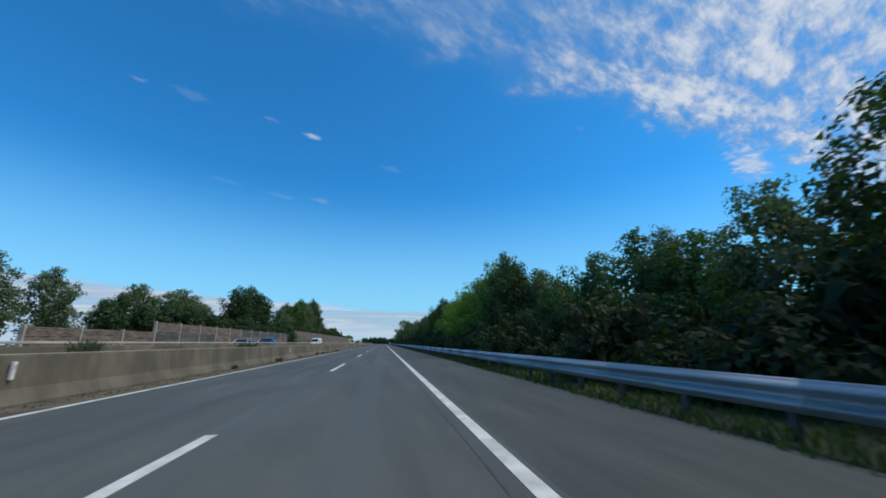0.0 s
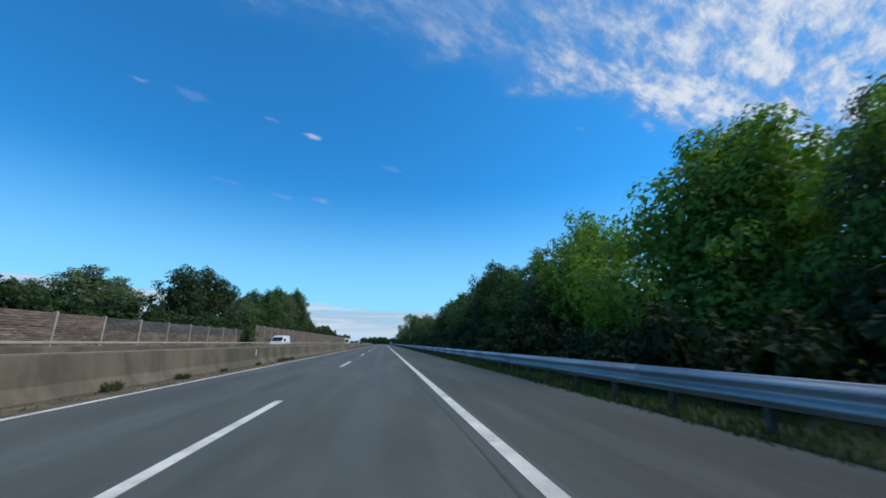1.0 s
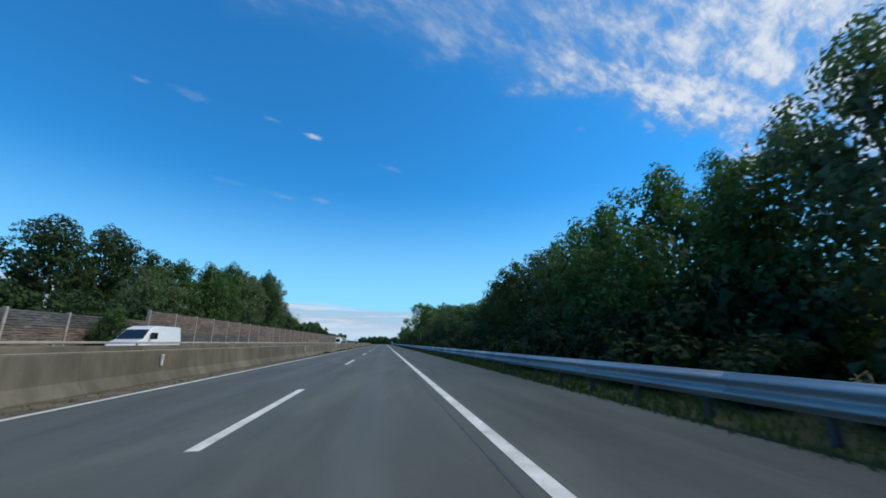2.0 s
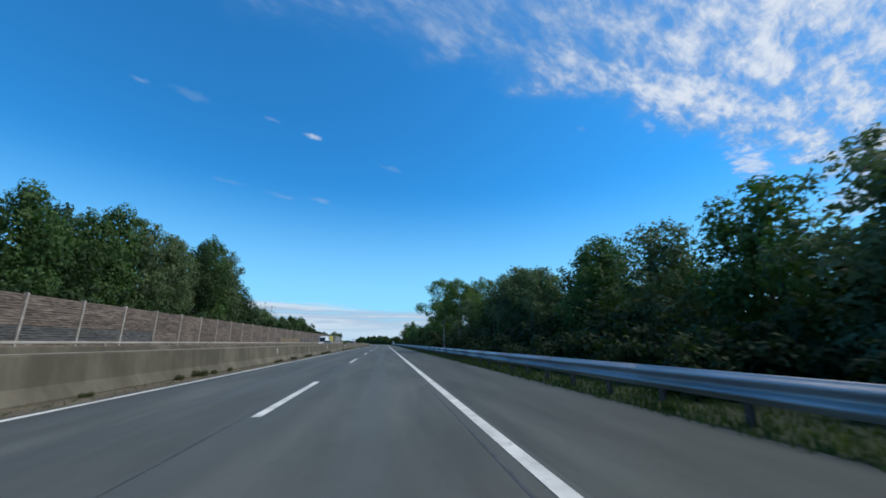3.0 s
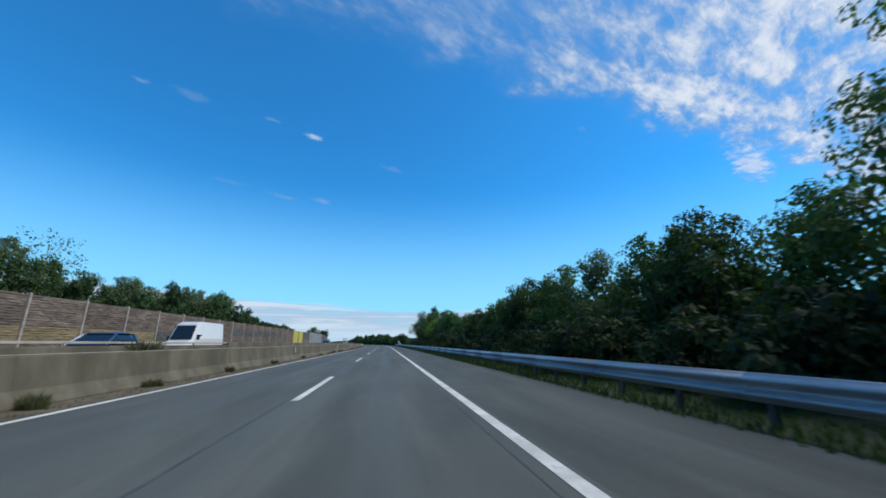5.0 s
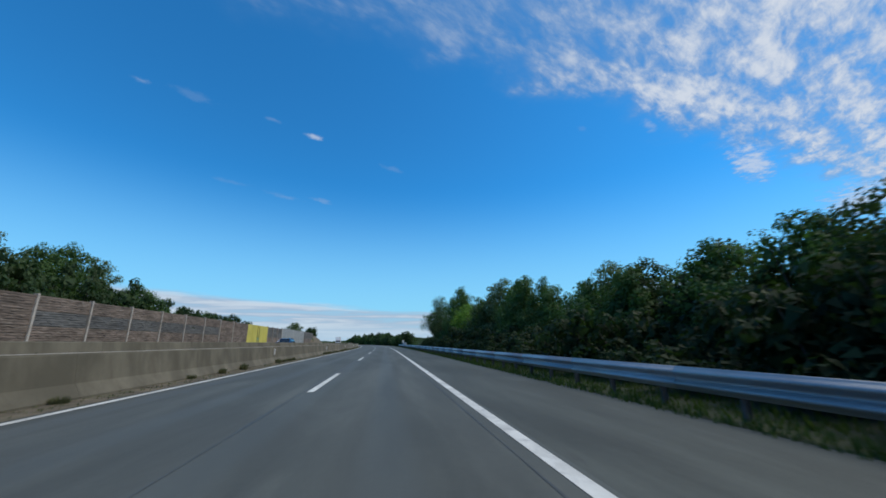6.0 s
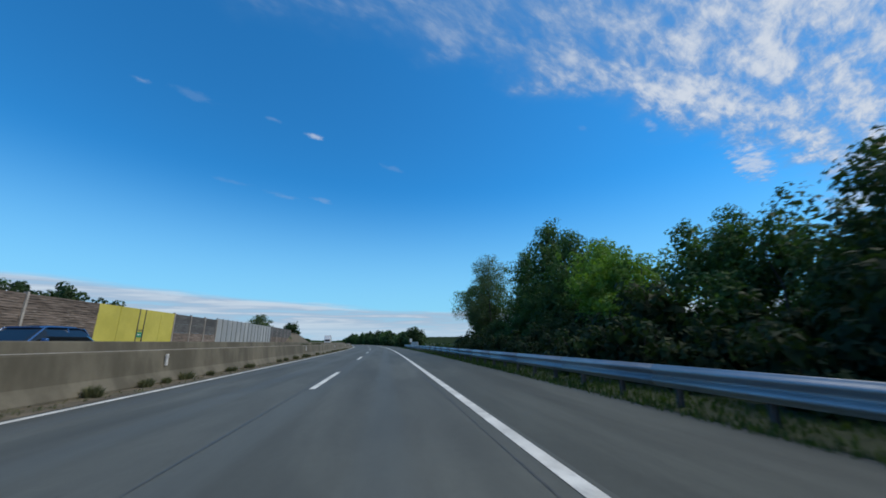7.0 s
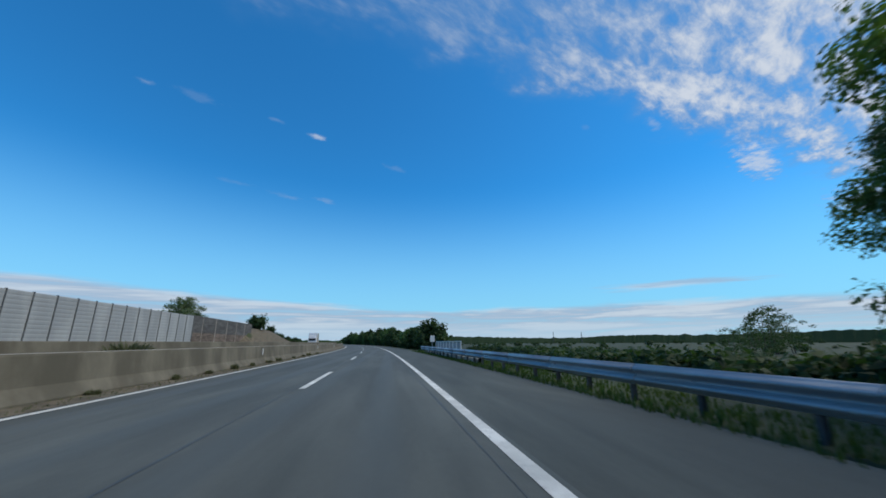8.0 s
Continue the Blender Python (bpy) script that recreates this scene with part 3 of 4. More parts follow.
# low dark wall after it
dark_wall = empty("dark_noise_wall", stand(0, 0), "dark grey ribbed noise wall that falls away", "noise wall", kind="structure")
for i in range(6):
    s = 332.2 + 5 * i
    high = new("post", post_me)
    high.parent, high.matrix_basis = dark_wall, stand(s, WALL - 0.86, FOOT, 0, (1, 0.7, 4 * ROW * 1.08))
    for row in range(4):
        one = new("panel", panel["dark" if row > 1 else "brown"][(i + row) % 3])
        one.parent, one.matrix_basis = dark_wall, stand(s + 0.08, WALL - 0.8, FOOT + row * ROW * 1.1, 0, (1, 1, 1.1))
tagged(dark_wall, "dark grey and brown ribbed noise wall", "noise wall", kind="structure")
bank_marks = np.arange(354, 442, 4.0)
bank_lats = (-24.2, -25.5, -27.0, -28.5, -30.5, -33.0, -38.0, -42.0)
v = [at(s, lat, lie(s, lat) + 0.06 + 0.12 * noise.noise((s * 0.3, lat, 1))) for s in bank_marks for lat in bank_lats]
k = len(bank_lats)
f = [(i * k + j, (i + 1) * k + j, (i + 1) * k + j + 1, i * k + j + 1) for i in range(len(bank_marks) - 1) for j in range(k - 1)]
tagged(shape("earth_bank", v, f, SOIL, smooth=True), "brown earth bank beyond the noise wall", "earth bank", kind="structure")

# bridge kerb and railing at the outer edge of the shoulder
v, f = ribbon([(4.02, -0.05), (4.02, 0.24), (4.05, 0.27), (4.32, 0.27), (4.35, 0.24), (4.35, -0.3)], 298, 321, 2.0)
tagged(shape("bridge_kerb", v, f, CAP), "pale concrete kerb along the edge of the bridge", "kerb", kind="structure")
railing = empty("bridge_railing", stand(0, 0), "light grey steel bridge railing with upright bars", "railing", kind="structure")
box_part("top_rail", (-0.04, 0.04, 0, 12.0, 1.22, 1.29), WHITE_PLASTIC, railing).matrix_basis = stand(304, 4.35)
box_part("foot_rail", (-0.03, 0.03, 0, 12.0, 0.62, 0.67), WHITE_PLASTIC, railing).matrix_basis = stand(304, 4.35)
bm = bmesh.new()
box(bm, -0.035, 0.035, -0.035, 0.035, -0.1, 1.24)
upright = part("post", bm, WHITE_PLASTIC, railing)
upright.matrix_basis = stand(304.05, 4.35)
box_bm = bmesh.new()
box(box_bm, -0.012, 0.012, 0.08, 1.4, 0.70, 1.17)
infill = part("infill_panel", box_bm, WHITE_SHEET, railing, "pale infill panel")
infill.matrix_basis = stand(304.05, 4.35)
for i in range(1, 9):
    alike(upright, stand(304.05 + 1.487 * i, 4.35), railing)
    if i < 8:
        alike(infill, stand(304.05 + 1.487 * i, 4.35), railing)

km_sign = empty("road_sign", stand(322, 4.9), "small white sign plate on a steel post", "road sign")
box_part("post", (-0.03, 0.03, -0.03, 0.03, -0.6, 1.5), STEEL, km_sign)
box_part("plate", (-0.28, 0.28, -0.05, -0.03, 1.25, 2.0), WHITE_PLASTIC, km_sign, "blank white plate", 0.008)


# ---- plants ----
def leaf_cloud(centres, radii, count, size, flat=0.75, seed=0, lobes=7):
    """Many small pointed leaves, laid like scales on the lobes of leaf clumps: vertices and faces."""
    r = np.random.default_rng(seed)
    centres, radii = np.asarray(centres, float), np.asarray(radii, float)
    squash = np.array([1, 1, flat])
    mids = centres
    if lobes:
        way = r.normal(size=(len(centres), lobes, 3)) + np.array([0, 0, 0.25])
        way /= np.linalg.norm(way, axis=2, keepdims=True)
        mids = np.repeat(centres, lobes, 0)
        centres = (centres[:, None] + way * squash * radii[:, None, None] * 0.66).reshape(-1, 3)
        radii = np.repeat(radii, lobes) * r.uniform(0.34, 0.58, len(centres))
    weight = radii ** 2
    pick = r.choice(len(centres), count, p=weight / weight.sum())
    out = r.normal(size=(count, 3)) + np.array([0, 0, 0.2])
    out /= np.linalg.norm(out, axis=1, keepdims=True)
    deep = r.uniform(0.55, 1.10, (count, 1)) ** 0.6
    mid = centres[pick] + out * deep * radii[pick][:, None] * squash
    whole = mid - mids[pick]
    whole /= np.linalg.norm(whole, axis=1, keepdims=True) + 1e-6
    normal = out * 0.7 + whole * 0.55 + r.normal(size=(count, 3)) * 0.30 + np.array([0, 0, 0.35])
    normal /= np.linalg.norm(normal, axis=1, keepdims=True)
    along = np.cross(normal, r.normal(size=(count, 3)))
    along /= np.linalg.norm(along, axis=1, keepdims=True)
    side = np.cross(normal, along)
    length = size * r.uniform(0.6, 1.35, (count, 1))
    wide = length * r.uniform(0.30, 0.48, (count, 1))
    foot = mid - along * length * 0.4
    verts = np.stack([foot - side * wide, foot + side * wide, mid + along * length * 0.6 - normal * length * 0.15], 1).reshape(-1, 3)
    return verts, np.arange(count * 3).reshape(-1, 3)


def tube(bm, points, widths, sides=6):
    rings = []
    for i, (p, w) in enumerate(zip(points, widths)):
        a, b = Vector(points[max(0, i - 1)]), Vector(points[min(len(points) - 1, i + 1)])
        turn = (b - a).to_track_quat("Z", "Y")
        rings.append([bm.verts.new(Vector(p) + turn @ Vector((w * math.cos(2 * math.pi * j / sides), w * math.sin(2 * math.pi * j / sides), 0))) for j in range(sides)])
    for lower, upper in zip(rings, rings[1:]):
        for j in range(sides):
            bm.faces.new((lower[j], lower[(j + 1) % sides], upper[(j + 1) % sides], upper[j]))
    bm.faces.new(rings[-1])


def tree(name, seed, height, spread, bare, leaves, size, leaf, bark, label, category="tree", clumps=42, taper=0.75, leaning=0.0, stems=1, open_crown=0.0, group="", core=800, point=0.0):
    """A tree: trunk with limbs under a crown of leaf clumps. bare: the height at which the crown starts."""
    r = random.Random(seed)
    root = empty(name, Matrix.Identity(4), label, category, group)
    trunk = bmesh.new()
    tips = []
    for stem in range(stems):
        ox, oy = (r.uniform(-0.5, 0.5) * (stems > 1), r.uniform(-0.5, 0.5) * (stems > 1))
        lean = (r.uniform(-0.3, 0.3) + leaning, r.uniform(-0.3, 0.3))
        axis = []
        for i in range(7):
            q = i / 6
            axis.append((ox + lean[0] * q * height * 0.3 + r.uniform(-1, 1) * 0.05 * height * q * 0.5, oy + lean[1] * q * height * 0.3 + r.uniform(-1, 1) * 0.025 * height * q, q * height * 0.88 - 0.15))
        base = 0.0105 * height / math.sqrt(stems) + 0.03
        tube(trunk, axis, [base * (1.25 - 1.1 * i / 6) for i in range(7)], 7)
        for i in range(int(clumps / stems / 3)):
            q = r.uniform(max(0.12, bare / height), 0.9)
            at_i = q * 6
            lo = int(at_i)
            p0 = Vector(axis[lo]).lerp(Vector(axis[min(6, lo + 1)]), at_i - lo)
            ang = r.uniform(0, 2 * math.pi)
            reach = spread * (1 - taper * max(0, q - 0.35)) * r.uniform(0.45, 0.9)
            tip = p0 + Vector((math.cos(ang) * reach, math.sin(ang) * reach, reach * r.uniform(0.2, 0.7)))
            mid = p0.lerp(tip, 0.5) + Vector((0, 0, -0.06 * reach))
            tube(trunk, [p0, mid, tip], [base * 0.38 * (1.1 - q), base * 0.24 * (1.1 - q), 0.008], 5)
            tips.append(tip)
    part("trunk", trunk, bark, root, smooth=True)
    centres, radii, cores = [], [], []
    low, belly = bare, 0.24 if point else 0.40
    for i in range(clumps):
        q = (i + r.random()) / clumps
        # the outline: full at the belly, rounded at the top, drawn in a little below
        full = (1 - ((q - belly) / (1 - belly)) ** 2.6) ** 0.55 if q > belly else 1 - (0.5 if bare > 0.8 else 0.12) * ((belly - q) / belly) ** 2
        if point and q > belly:
            full = 1 - point * ((q - belly) / (1 - belly)) ** 1.3
        full = max(0.10, full)
        ang, away = r.uniform(0, 2 * math.pi), math.sqrt(r.uniform(0.12, 1))
        lobe = 1 + 0.16 * math.sin(3 * ang + seed + 4 * q) + 0.12 * math.sin(5 * ang + 2 * seed + q * 9)
        rad = spread * (0.22 + 0.16 * r.random()) * (0.7 + 0.3 * full)
        away = away * max(0.05, spread * full * lobe - rad * 0.55)
        z = low + rad * 0.5 + (height - low - rad * 1.1) * q
        centres.append((math.cos(ang) * away + leaning * z * 0.3, math.sin(ang) * away, z))
        radii.append(rad)
    for tip in tips[::2]:
        centres.append(tuple(tip))
        radii.append(spread * 0.16)
    v, f = leaf_cloud(centres, radii, leaves, size, seed=seed, flat=0.85 - 0.2 * open_crown)
    # inner foliage in larger clumps closes the crown
    inner = [(x * 0.70, y * 0.70, low + (z - low) * 0.88) for x, y, z in centres]
    if not core:
        shape("crown", v, f, leaf, root)
        return root
    v2, f2 = leaf_cloud(inner, [q * 0.8 for q in radii], int(core * 2.2), size * 1.75, seed=seed + 1, lobes=0)
    shape("crown", np.concatenate([v, v2]), np.concatenate([f, f2 + len(v)]), leaf, root)
    return root


def shrub(name, seed, height, spread, leaves, size, leaf, label, category="shrub"):
    r = random.Random(seed)
    root = empty(name, Matrix.Identity(4), label, category)
    bm = bmesh.new()
    centres, radii = [], []
    for i in range(9):
        ang, q = r.uniform(0, 6.28), r.uniform(0.3, 1)
        tip = Vector((math.cos(ang) * spread * 0.7 * q, math.sin(ang) * spread * 0.7 * q, height * r.uniform(0.45, 0.92)))
        tube(bm, [(0.1 * math.cos(ang), 0.1 * math.sin(ang), -0.1), tip * 0.55, tip], [0.03, 0.02, 0.006], 5)
        centres.append(tuple(tip - Vector((0, 0, spread * 0.1))))
        radii.append(spread * r.uniform(0.25, 0.42))
    for i in range(10):
        ang, away = r.uniform(0, 6.28), spread * r.uniform(0.2, 0.8)
        centres.append((math.cos(ang) * away, math.sin(ang) * away, height * r.uniform(0.1, 0.55)))
        radii.append(spread * r.uniform(0.28, 0.45))
    part("trunk", bm, BARK, root, smooth=True)
    v, f = leaf_cloud(centres, radii, leaves, size, seed=seed + 50)
    v2, f2 = leaf_cloud([(x * 0.7, y * 0.7, z * 0.85) for x, y, z in centres], [q * 0.7 for q in radii], 320, size * 2.0, seed=seed + 51, lobes=0)
    v, f = np.concatenate([v, v2]), np.concatenate([f, f2 + len(v)])
    v[:, 2] = np.maximum(v[:, 2], 0.02)
    shape("crown", v, f, leaf, root)
    return root


# patterns of trees; each is then copied and scaled
DENSE = "broad-leaved roadside tree, green and leafy to the ground"
broad = [tree("broadleaf_tree", 11 + i, 7.0, 2.8, 0.2, 7600, 0.16, LEAF if i % 2 else LEAF_DEEP, BARK, DENSE, clumps=54, taper=0.8, stems=2) for i in range(5)]
bright = [tree("broadleaf_tree", 31 + i, 7.0, 2.8, 0.3, 8800, 0.155, LEAF_BRIGHT, BARK, "light green leafy roadside tree behind the guardrail", clumps=48, taper=0.8, stems=2) for i in range(2)]
grey = [tree("willow_tree", 41 + i, 7.0, 2.6, 0.4, 8800, 0.145, LEAF_GREY, BARK, "grey-green slender-leaved tree behind the guardrail", clumps=50, taper=0.85, open_crown=0.6) for i in range(2)]
tall = [tree("poplar_tree", 51 + i, 10.5, 3.7, 4.0, 12500, 0.15, (LEAF_GREY, LEAF_MID, LEAF_MID)[i], PALE_BARK, "tall poplar with a pale bare trunk and airy crown", clumps=40, taper=0.5, open_crown=0.8, core=120) for i in range(3)]
spiky = [tree("broadleaf_tree", 141 + i, 10.0, 3.9, 0.7, 9000, 0.17, (LEAF_GREY, LEAF, LEAF)[i], BARK, "tall airy roadside tree with a pointed crown", clumps=58, taper=0.75, open_crown=0.5, core=900, point=0.8) for i in range(3)]
bushes = [shrub("shrub", 61 + i, 2.0, 1.5, 1250, 0.158, LEAF_SHADE, "dense undergrowth shrub behind the guardrail, tree shade put into its leaf colour") for i in range(3)]
low_shrubs = [shrub("shrub", 161 + i, 2.0, 1.6, 620, 0.22, (LEAF_DEEP, LEAF_DEEP)[i], "low dark shrub on open ground") for i in range(2)]
dome = tree("broadleaf_tree", 37, 9.3, 5.0, 0.3, 32000, 0.19, LEAF_BRIGHT, BARK, "broad round-topped light green tree behind the guardrail", clumps=80, taper=0.8, stems=2, core=3000)
end_tree = tree("broadleaf_tree", 151, 11.0, 5.0, 2.6, 18000, 0.125, LEAF_GREY, BARK, "tall airy grey-green tree at the end of the row", clumps=56, taper=0.6, open_crown=0.6, core=300, point=0.75)
bare_tree = tree("bare_tree", 191, 12.0, 3.8, 4.5, 700, 0.22, LEAF_GREY, PALE_BARK, "thin pale half-bare tree behind the noise wall", clumps=66, taper=0.4, stems=3, open_crown=0.9, core=0)
field_tree = tree("broadleaf_tree", 171, 14.0, 5.5, 0.8, 1500, 0.40, LEAF_DEEP, BARK, "airy lone tree in the fields", clumps=30, taper=0.7, stems=2, open_crown=0.9, core=0)
hedge = [shrub("hedge_shrub", 65 + i, 5.0, 2.3, 1750, 0.28, LEAF_DEEP, "dense green hedge shrub behind the noise wall") for i in range(2)]
back = [tree("broadleaf_tree", 81 + i, 7.0, 3.2, 0.2, 2600, 0.32, (LEAF, LEAF_DEEP)[i], BARK, "leafy tree in the second row behind the guardrail", clumps=40, stems=2, core=350) for i in range(2)]
far_broad = [tree("broadleaf_tree", 71 + i, 14.0, 5.0, 0.8, 8800, 0.32, (LEAF, LEAF_GREY, LEAF_DEEP)[i], BARK, "tall leafy tree behind the noise wall", clumps=64, taper=0.7, stems=2) for i in range(3)]
copse = [tree("broadleaf_tree", 91 + i, 9.0, 5.0, 0.3, 2000, 0.62, (LEAF, LEAF_DEEP)[i], BARK, "leafy tree in the copse beyond the bend", clumps=46, stems=2, core=250) for i in range(2)]
used = set()


def plant(pattern, s, lat, z, turn, scale, label="", category=""):
    """Set out a copy of a pattern, or the pattern itself the first time."""
    m = stand(s, lat, z, turn, scale)
    if pattern in used:
        ob = copy_thing(pattern, m @ Matrix.Diagonal([1 / q for q in pattern.scale] + [1]))
    else:
        used.add(pattern)
        ob, pattern.matrix_basis = pattern, m
    return tagged(ob, label, category)


# heights of the right-hand row along the road
ROW_S = [-12, 0, 6, 8, 12, 15, 17, 20, 22.5, 26, 29, 32, 34, 36.5, 39, 43, 47, 51, 54.5, 57, 60, 64, 67, 71, 73, 77, 84, 95, 103, 107, 111, 115, 119, 121.5, 126,
         131, 134, 137, 141, 145]
ROW_H = [6.5, 6.0, 5.6, 5.0, 5.9, 5.7, 4.2, 5.3, 5.9, 7.2, 7.8, 7.2, 6.2, 6.2, 6.6, 7.5, 7.0, 6.3, 6.4, 5.8, 6.9, 7.6, 7.9, 7.3, 6.2, 7.0, 6.8, 6.4, 5.6, 5.1, 5.3, 6.0,
         5.3, 5.4, 6.1, 6.6, 4.7, 5.0, 5.2, 5.6]
ROW_S += [157, 161, 165, 170, 174, 177, 183, 188, 195, 204, 211, 216, 220, 224, 230, 236, 241, 245, 249, 253, 257, 260, 264, 268, 271, 274, 278, 283, 287]
ROW_H += [3.6, 3.2, 4.2, 4.6, 4.9, 4.9, 5.6, 5.2, 5.1, 4.7, 4.2, 4.4, 4.4, 4.0, 5.3, 6.0, 5.9, 5.0, 4.7, 5.0, 6.4, 7.0, 7.4, 8.6, 5.6, 8.2, 8.4, 7.2, 5.0]
ROW_S = [s + 3.5 for s in ROW_S]
ROW_H = [1.24 + 1.25 * (h - 1.24) for h in ROW_H]
pick = random.Random(5)
plant(dome, 43.6, 11.2, -0.35, 20, (1, 1, 1))
s = -5.0
count = 0
while s < 261:
    if not 143 < s < 160 and not 163 < s < 177 and not 40.5 < s < 47.5:
        h = float(np.interp(s, ROW_S, ROW_H))
        kind = broad
        if 34 < s < 51 or 256 < s < 261:
            kind = bright
        elif 110 < s < 117 or 122 < s < 136:
            kind = grey
        if count % 5 == 4 and kind is broad:
            kind = grey
        pattern = pick.choice(kind)
        q = (h + 0.3) / 7.0 * pick.uniform(0.90, 1.06)
        wide = max(0.72, min(1.12, 0.4 + 0.55 * q))
        plant(pattern, s, 9.9 + pick.uniform(-0.6, 0.7), -0.35, pick.uniform(0, 360), (wide, wide, q))
        if count % 4 == 1 and h > 5.5:
            plant(pick.choice(spiky), s + 1.4, 10.6, -0.35, pick.uniform(0, 360), (0.55, 0.55, (h + 0.5) / 10.0))
    s += pick.uniform(2.9, 3.7)
    count += 1
s = -6.0
while s < 258:
    h = float(np.interp(s, ROW_S, ROW_H)) * pick.uniform(0.55, 0.82)
    if not 137 < s < 162:
        plant(pick.choice(back), s, 14.0 + pick.uniform(-0.8, 1.2), -0.5, pick.uniform(0, 360), (1.0, 1.0, h / 7.0))
    s += pick.uniform(9.0, 12.0)
for s, lat, h, wide, kind in ((152.8, 6.8, 10.9, 0.96, 1), (148.6, 8.2, 10.2, 0.92, 1), (143.6, 8.6, 6.8, 0.7, 0), (153.6, 11.4, 9.4, 0.7, 0), (149.8, 12.0, 10.6, 0.9, 1),
                              (145.6, 11.2, 6.4, 0.6, 0), (140.9, 9.4, 6.9, 0.62, 1), (174.2, 10.4, 10.4, 0.82, 1), (170.4, 10.0, 9.6, 0.85, 1),
                              (166.4, 9.8, 7.4, 0.62, 1), (132.3, 10.8, 8.4, 0.7, 0)):
    plant(tall[kind], s, lat, -0.35, 83 * s, (wide, wide, h / 10.5))
for s, lat, h, wide, kind in ((172.6, 10.4, 8.4, 0.95, bright[1]), (168.8, 10.4, 7.6, 0.9, bright[0]), (165.8, 10.6, 5.2, 0.75, broad[1]), (176.4, 10.2, 7.4, 0.8, broad[3]),
                              (163.4, 10.8, 4.2, 0.7, broad[3]), (159.0, 11.5, 4.4, 0.8, broad[0]), (127.3, 10.2, 7.2, 0.95, broad[2]), (160.7, 10.0, 4.5, 0.7, grey[0]), (158.0, 10.4, 5.0, 0.75, broad[4]), (155.0, 12.2, 4.6, 0.8, broad[2]), (150.8, 11.6, 4.4, 0.8, broad[4]), (146.6, 11.8, 4.8, 0.8, broad[0])):
    plant(kind, s, lat, -0.35, 37 * s, (wide, wide, h / 7.0))
# the tall airy trees at the end of the row, over low growth
for s, lat, q, wide, kind in ((266.9, 11.0, 1.12, 1.02, 1), (263.2, 10.8, 0.92, 0.8, 2), (270.4, 10.4, 0.95, 0.85, 1), (273.8, 11.5, 0.70, 0.75, 0), (265.0, 14.0, 0.9, 0.95, 2), (271.5, 14.2, 0.8, 0.9, 1), (280.2, 9.6, 0.60, 0.55, 1)):
    plant(spiky[kind], s, lat, -0.3, 50 * s, (wide, wide, q))
s = 262.0
while s < 283:
    q = pick.uniform(0.42, 0.6)
    plant(pick.choice(broad), s, 8.8 + pick.uniform(-0.4, 0.8), -0.35, pick.uniform(0, 360), (0.62, 0.62, q))
    s += pick.uniform(2.6, 3.4)
plant(spiky[2], 231.3, 10.0, -0.3, 40, (0.42, 0.42, 0.64))
plant(spiky[1], 281.4, 9.7, -0.3, 90, (0.52, 0.52, 0.72))
plant(tall[2], 279.9, 9.2, -0.3, 10, (0.85, 0.85, 0.84))
for s, lat, h, wide, kind in ((281.2, 9.1, 6.0, 0.5, 1), (280.4, 8.6, 6.6, 0.5, 0), (280.9, 10.2, 5.6, 0.5, 1)):
    plant(tall[kind], s, lat, -0.3, 70 * s, (wide, wide, h / 10.5))
plant(end_tree, 277.6, 9.3, -0.3, 75, (0.8, 0.8, 0.98))
s = 197.0
while s < 224:
    q = float(np.interp(s, ROW_S, ROW_H)) * pick.uniform(0.88, 1.0) / 7.0
    plant(pick.choice(broad), s, 8.7 + pick.uniform(-0.3, 0.3), -0.35, pick.uniform(0, 360), (0.72, 0.72, q))
    s += pick.uniform(2.9, 3.6)
# more trees of the second row where it is thickest
fill = random.Random(23)
for start, stop in ((-1.0, 16.0), (99.0, 134.0), (184.0, 250.0)):
    s = start
    while s < stop:
        h = float(np.interp(s, ROW_S, ROW_H)) * fill.uniform(0.72, 0.86)
        plant(fill.choice(back), s, 12.2 + fill.uniform(-0.5, 0.6), -0.45, fill.uniform(0, 360), (0.85, 0.85, h / 7.0))
        s += fill.uniform(3.6, 5.0)
# undergrowth, its leaf colour lowered to stand for shade under the trees
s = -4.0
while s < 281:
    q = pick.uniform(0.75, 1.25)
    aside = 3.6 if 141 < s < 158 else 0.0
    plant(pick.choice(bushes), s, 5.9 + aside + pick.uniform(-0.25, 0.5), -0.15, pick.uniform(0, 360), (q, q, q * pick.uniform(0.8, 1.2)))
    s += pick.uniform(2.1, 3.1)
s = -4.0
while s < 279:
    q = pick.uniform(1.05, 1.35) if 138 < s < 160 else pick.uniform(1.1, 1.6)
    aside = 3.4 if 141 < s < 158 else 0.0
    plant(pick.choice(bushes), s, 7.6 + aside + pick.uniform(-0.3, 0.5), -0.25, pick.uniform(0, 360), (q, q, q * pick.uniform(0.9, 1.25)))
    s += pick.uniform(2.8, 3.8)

# left-hand trees behind the noise wall
LEFT_LABEL = "leafy tree standing behind the noise wall"
s = 118.0
while s < 250:
    h = float(np.interp(s, [118, 128, 134, 138, 142, 149, 155, 162, 174, 181, 184, 191, 196, 205, 212, 227, 243, 250],
                        [10.5, 13.5, 15.4, 16.2, 14.4, 17.6, 16.6, 18.2, 20.4, 20.0, 13.8, 11.2, 10.2, 10.0, 9.4, 9.4, 10.6, 10.4]))
    q = h / 14 * pick.uniform(0.9, 1.03)
    wide = 0.82 if h > 12 else 0.55
    plant(pick.choice(far_broad), s, -33.2 + pick.uniform(-1.5, 0.5), 0.6, pick.uniform(0, 360), (wide, wide, q))
    s += pick.uniform(4.0, 5.5) * (1.0 if h > 12 else 0.75)
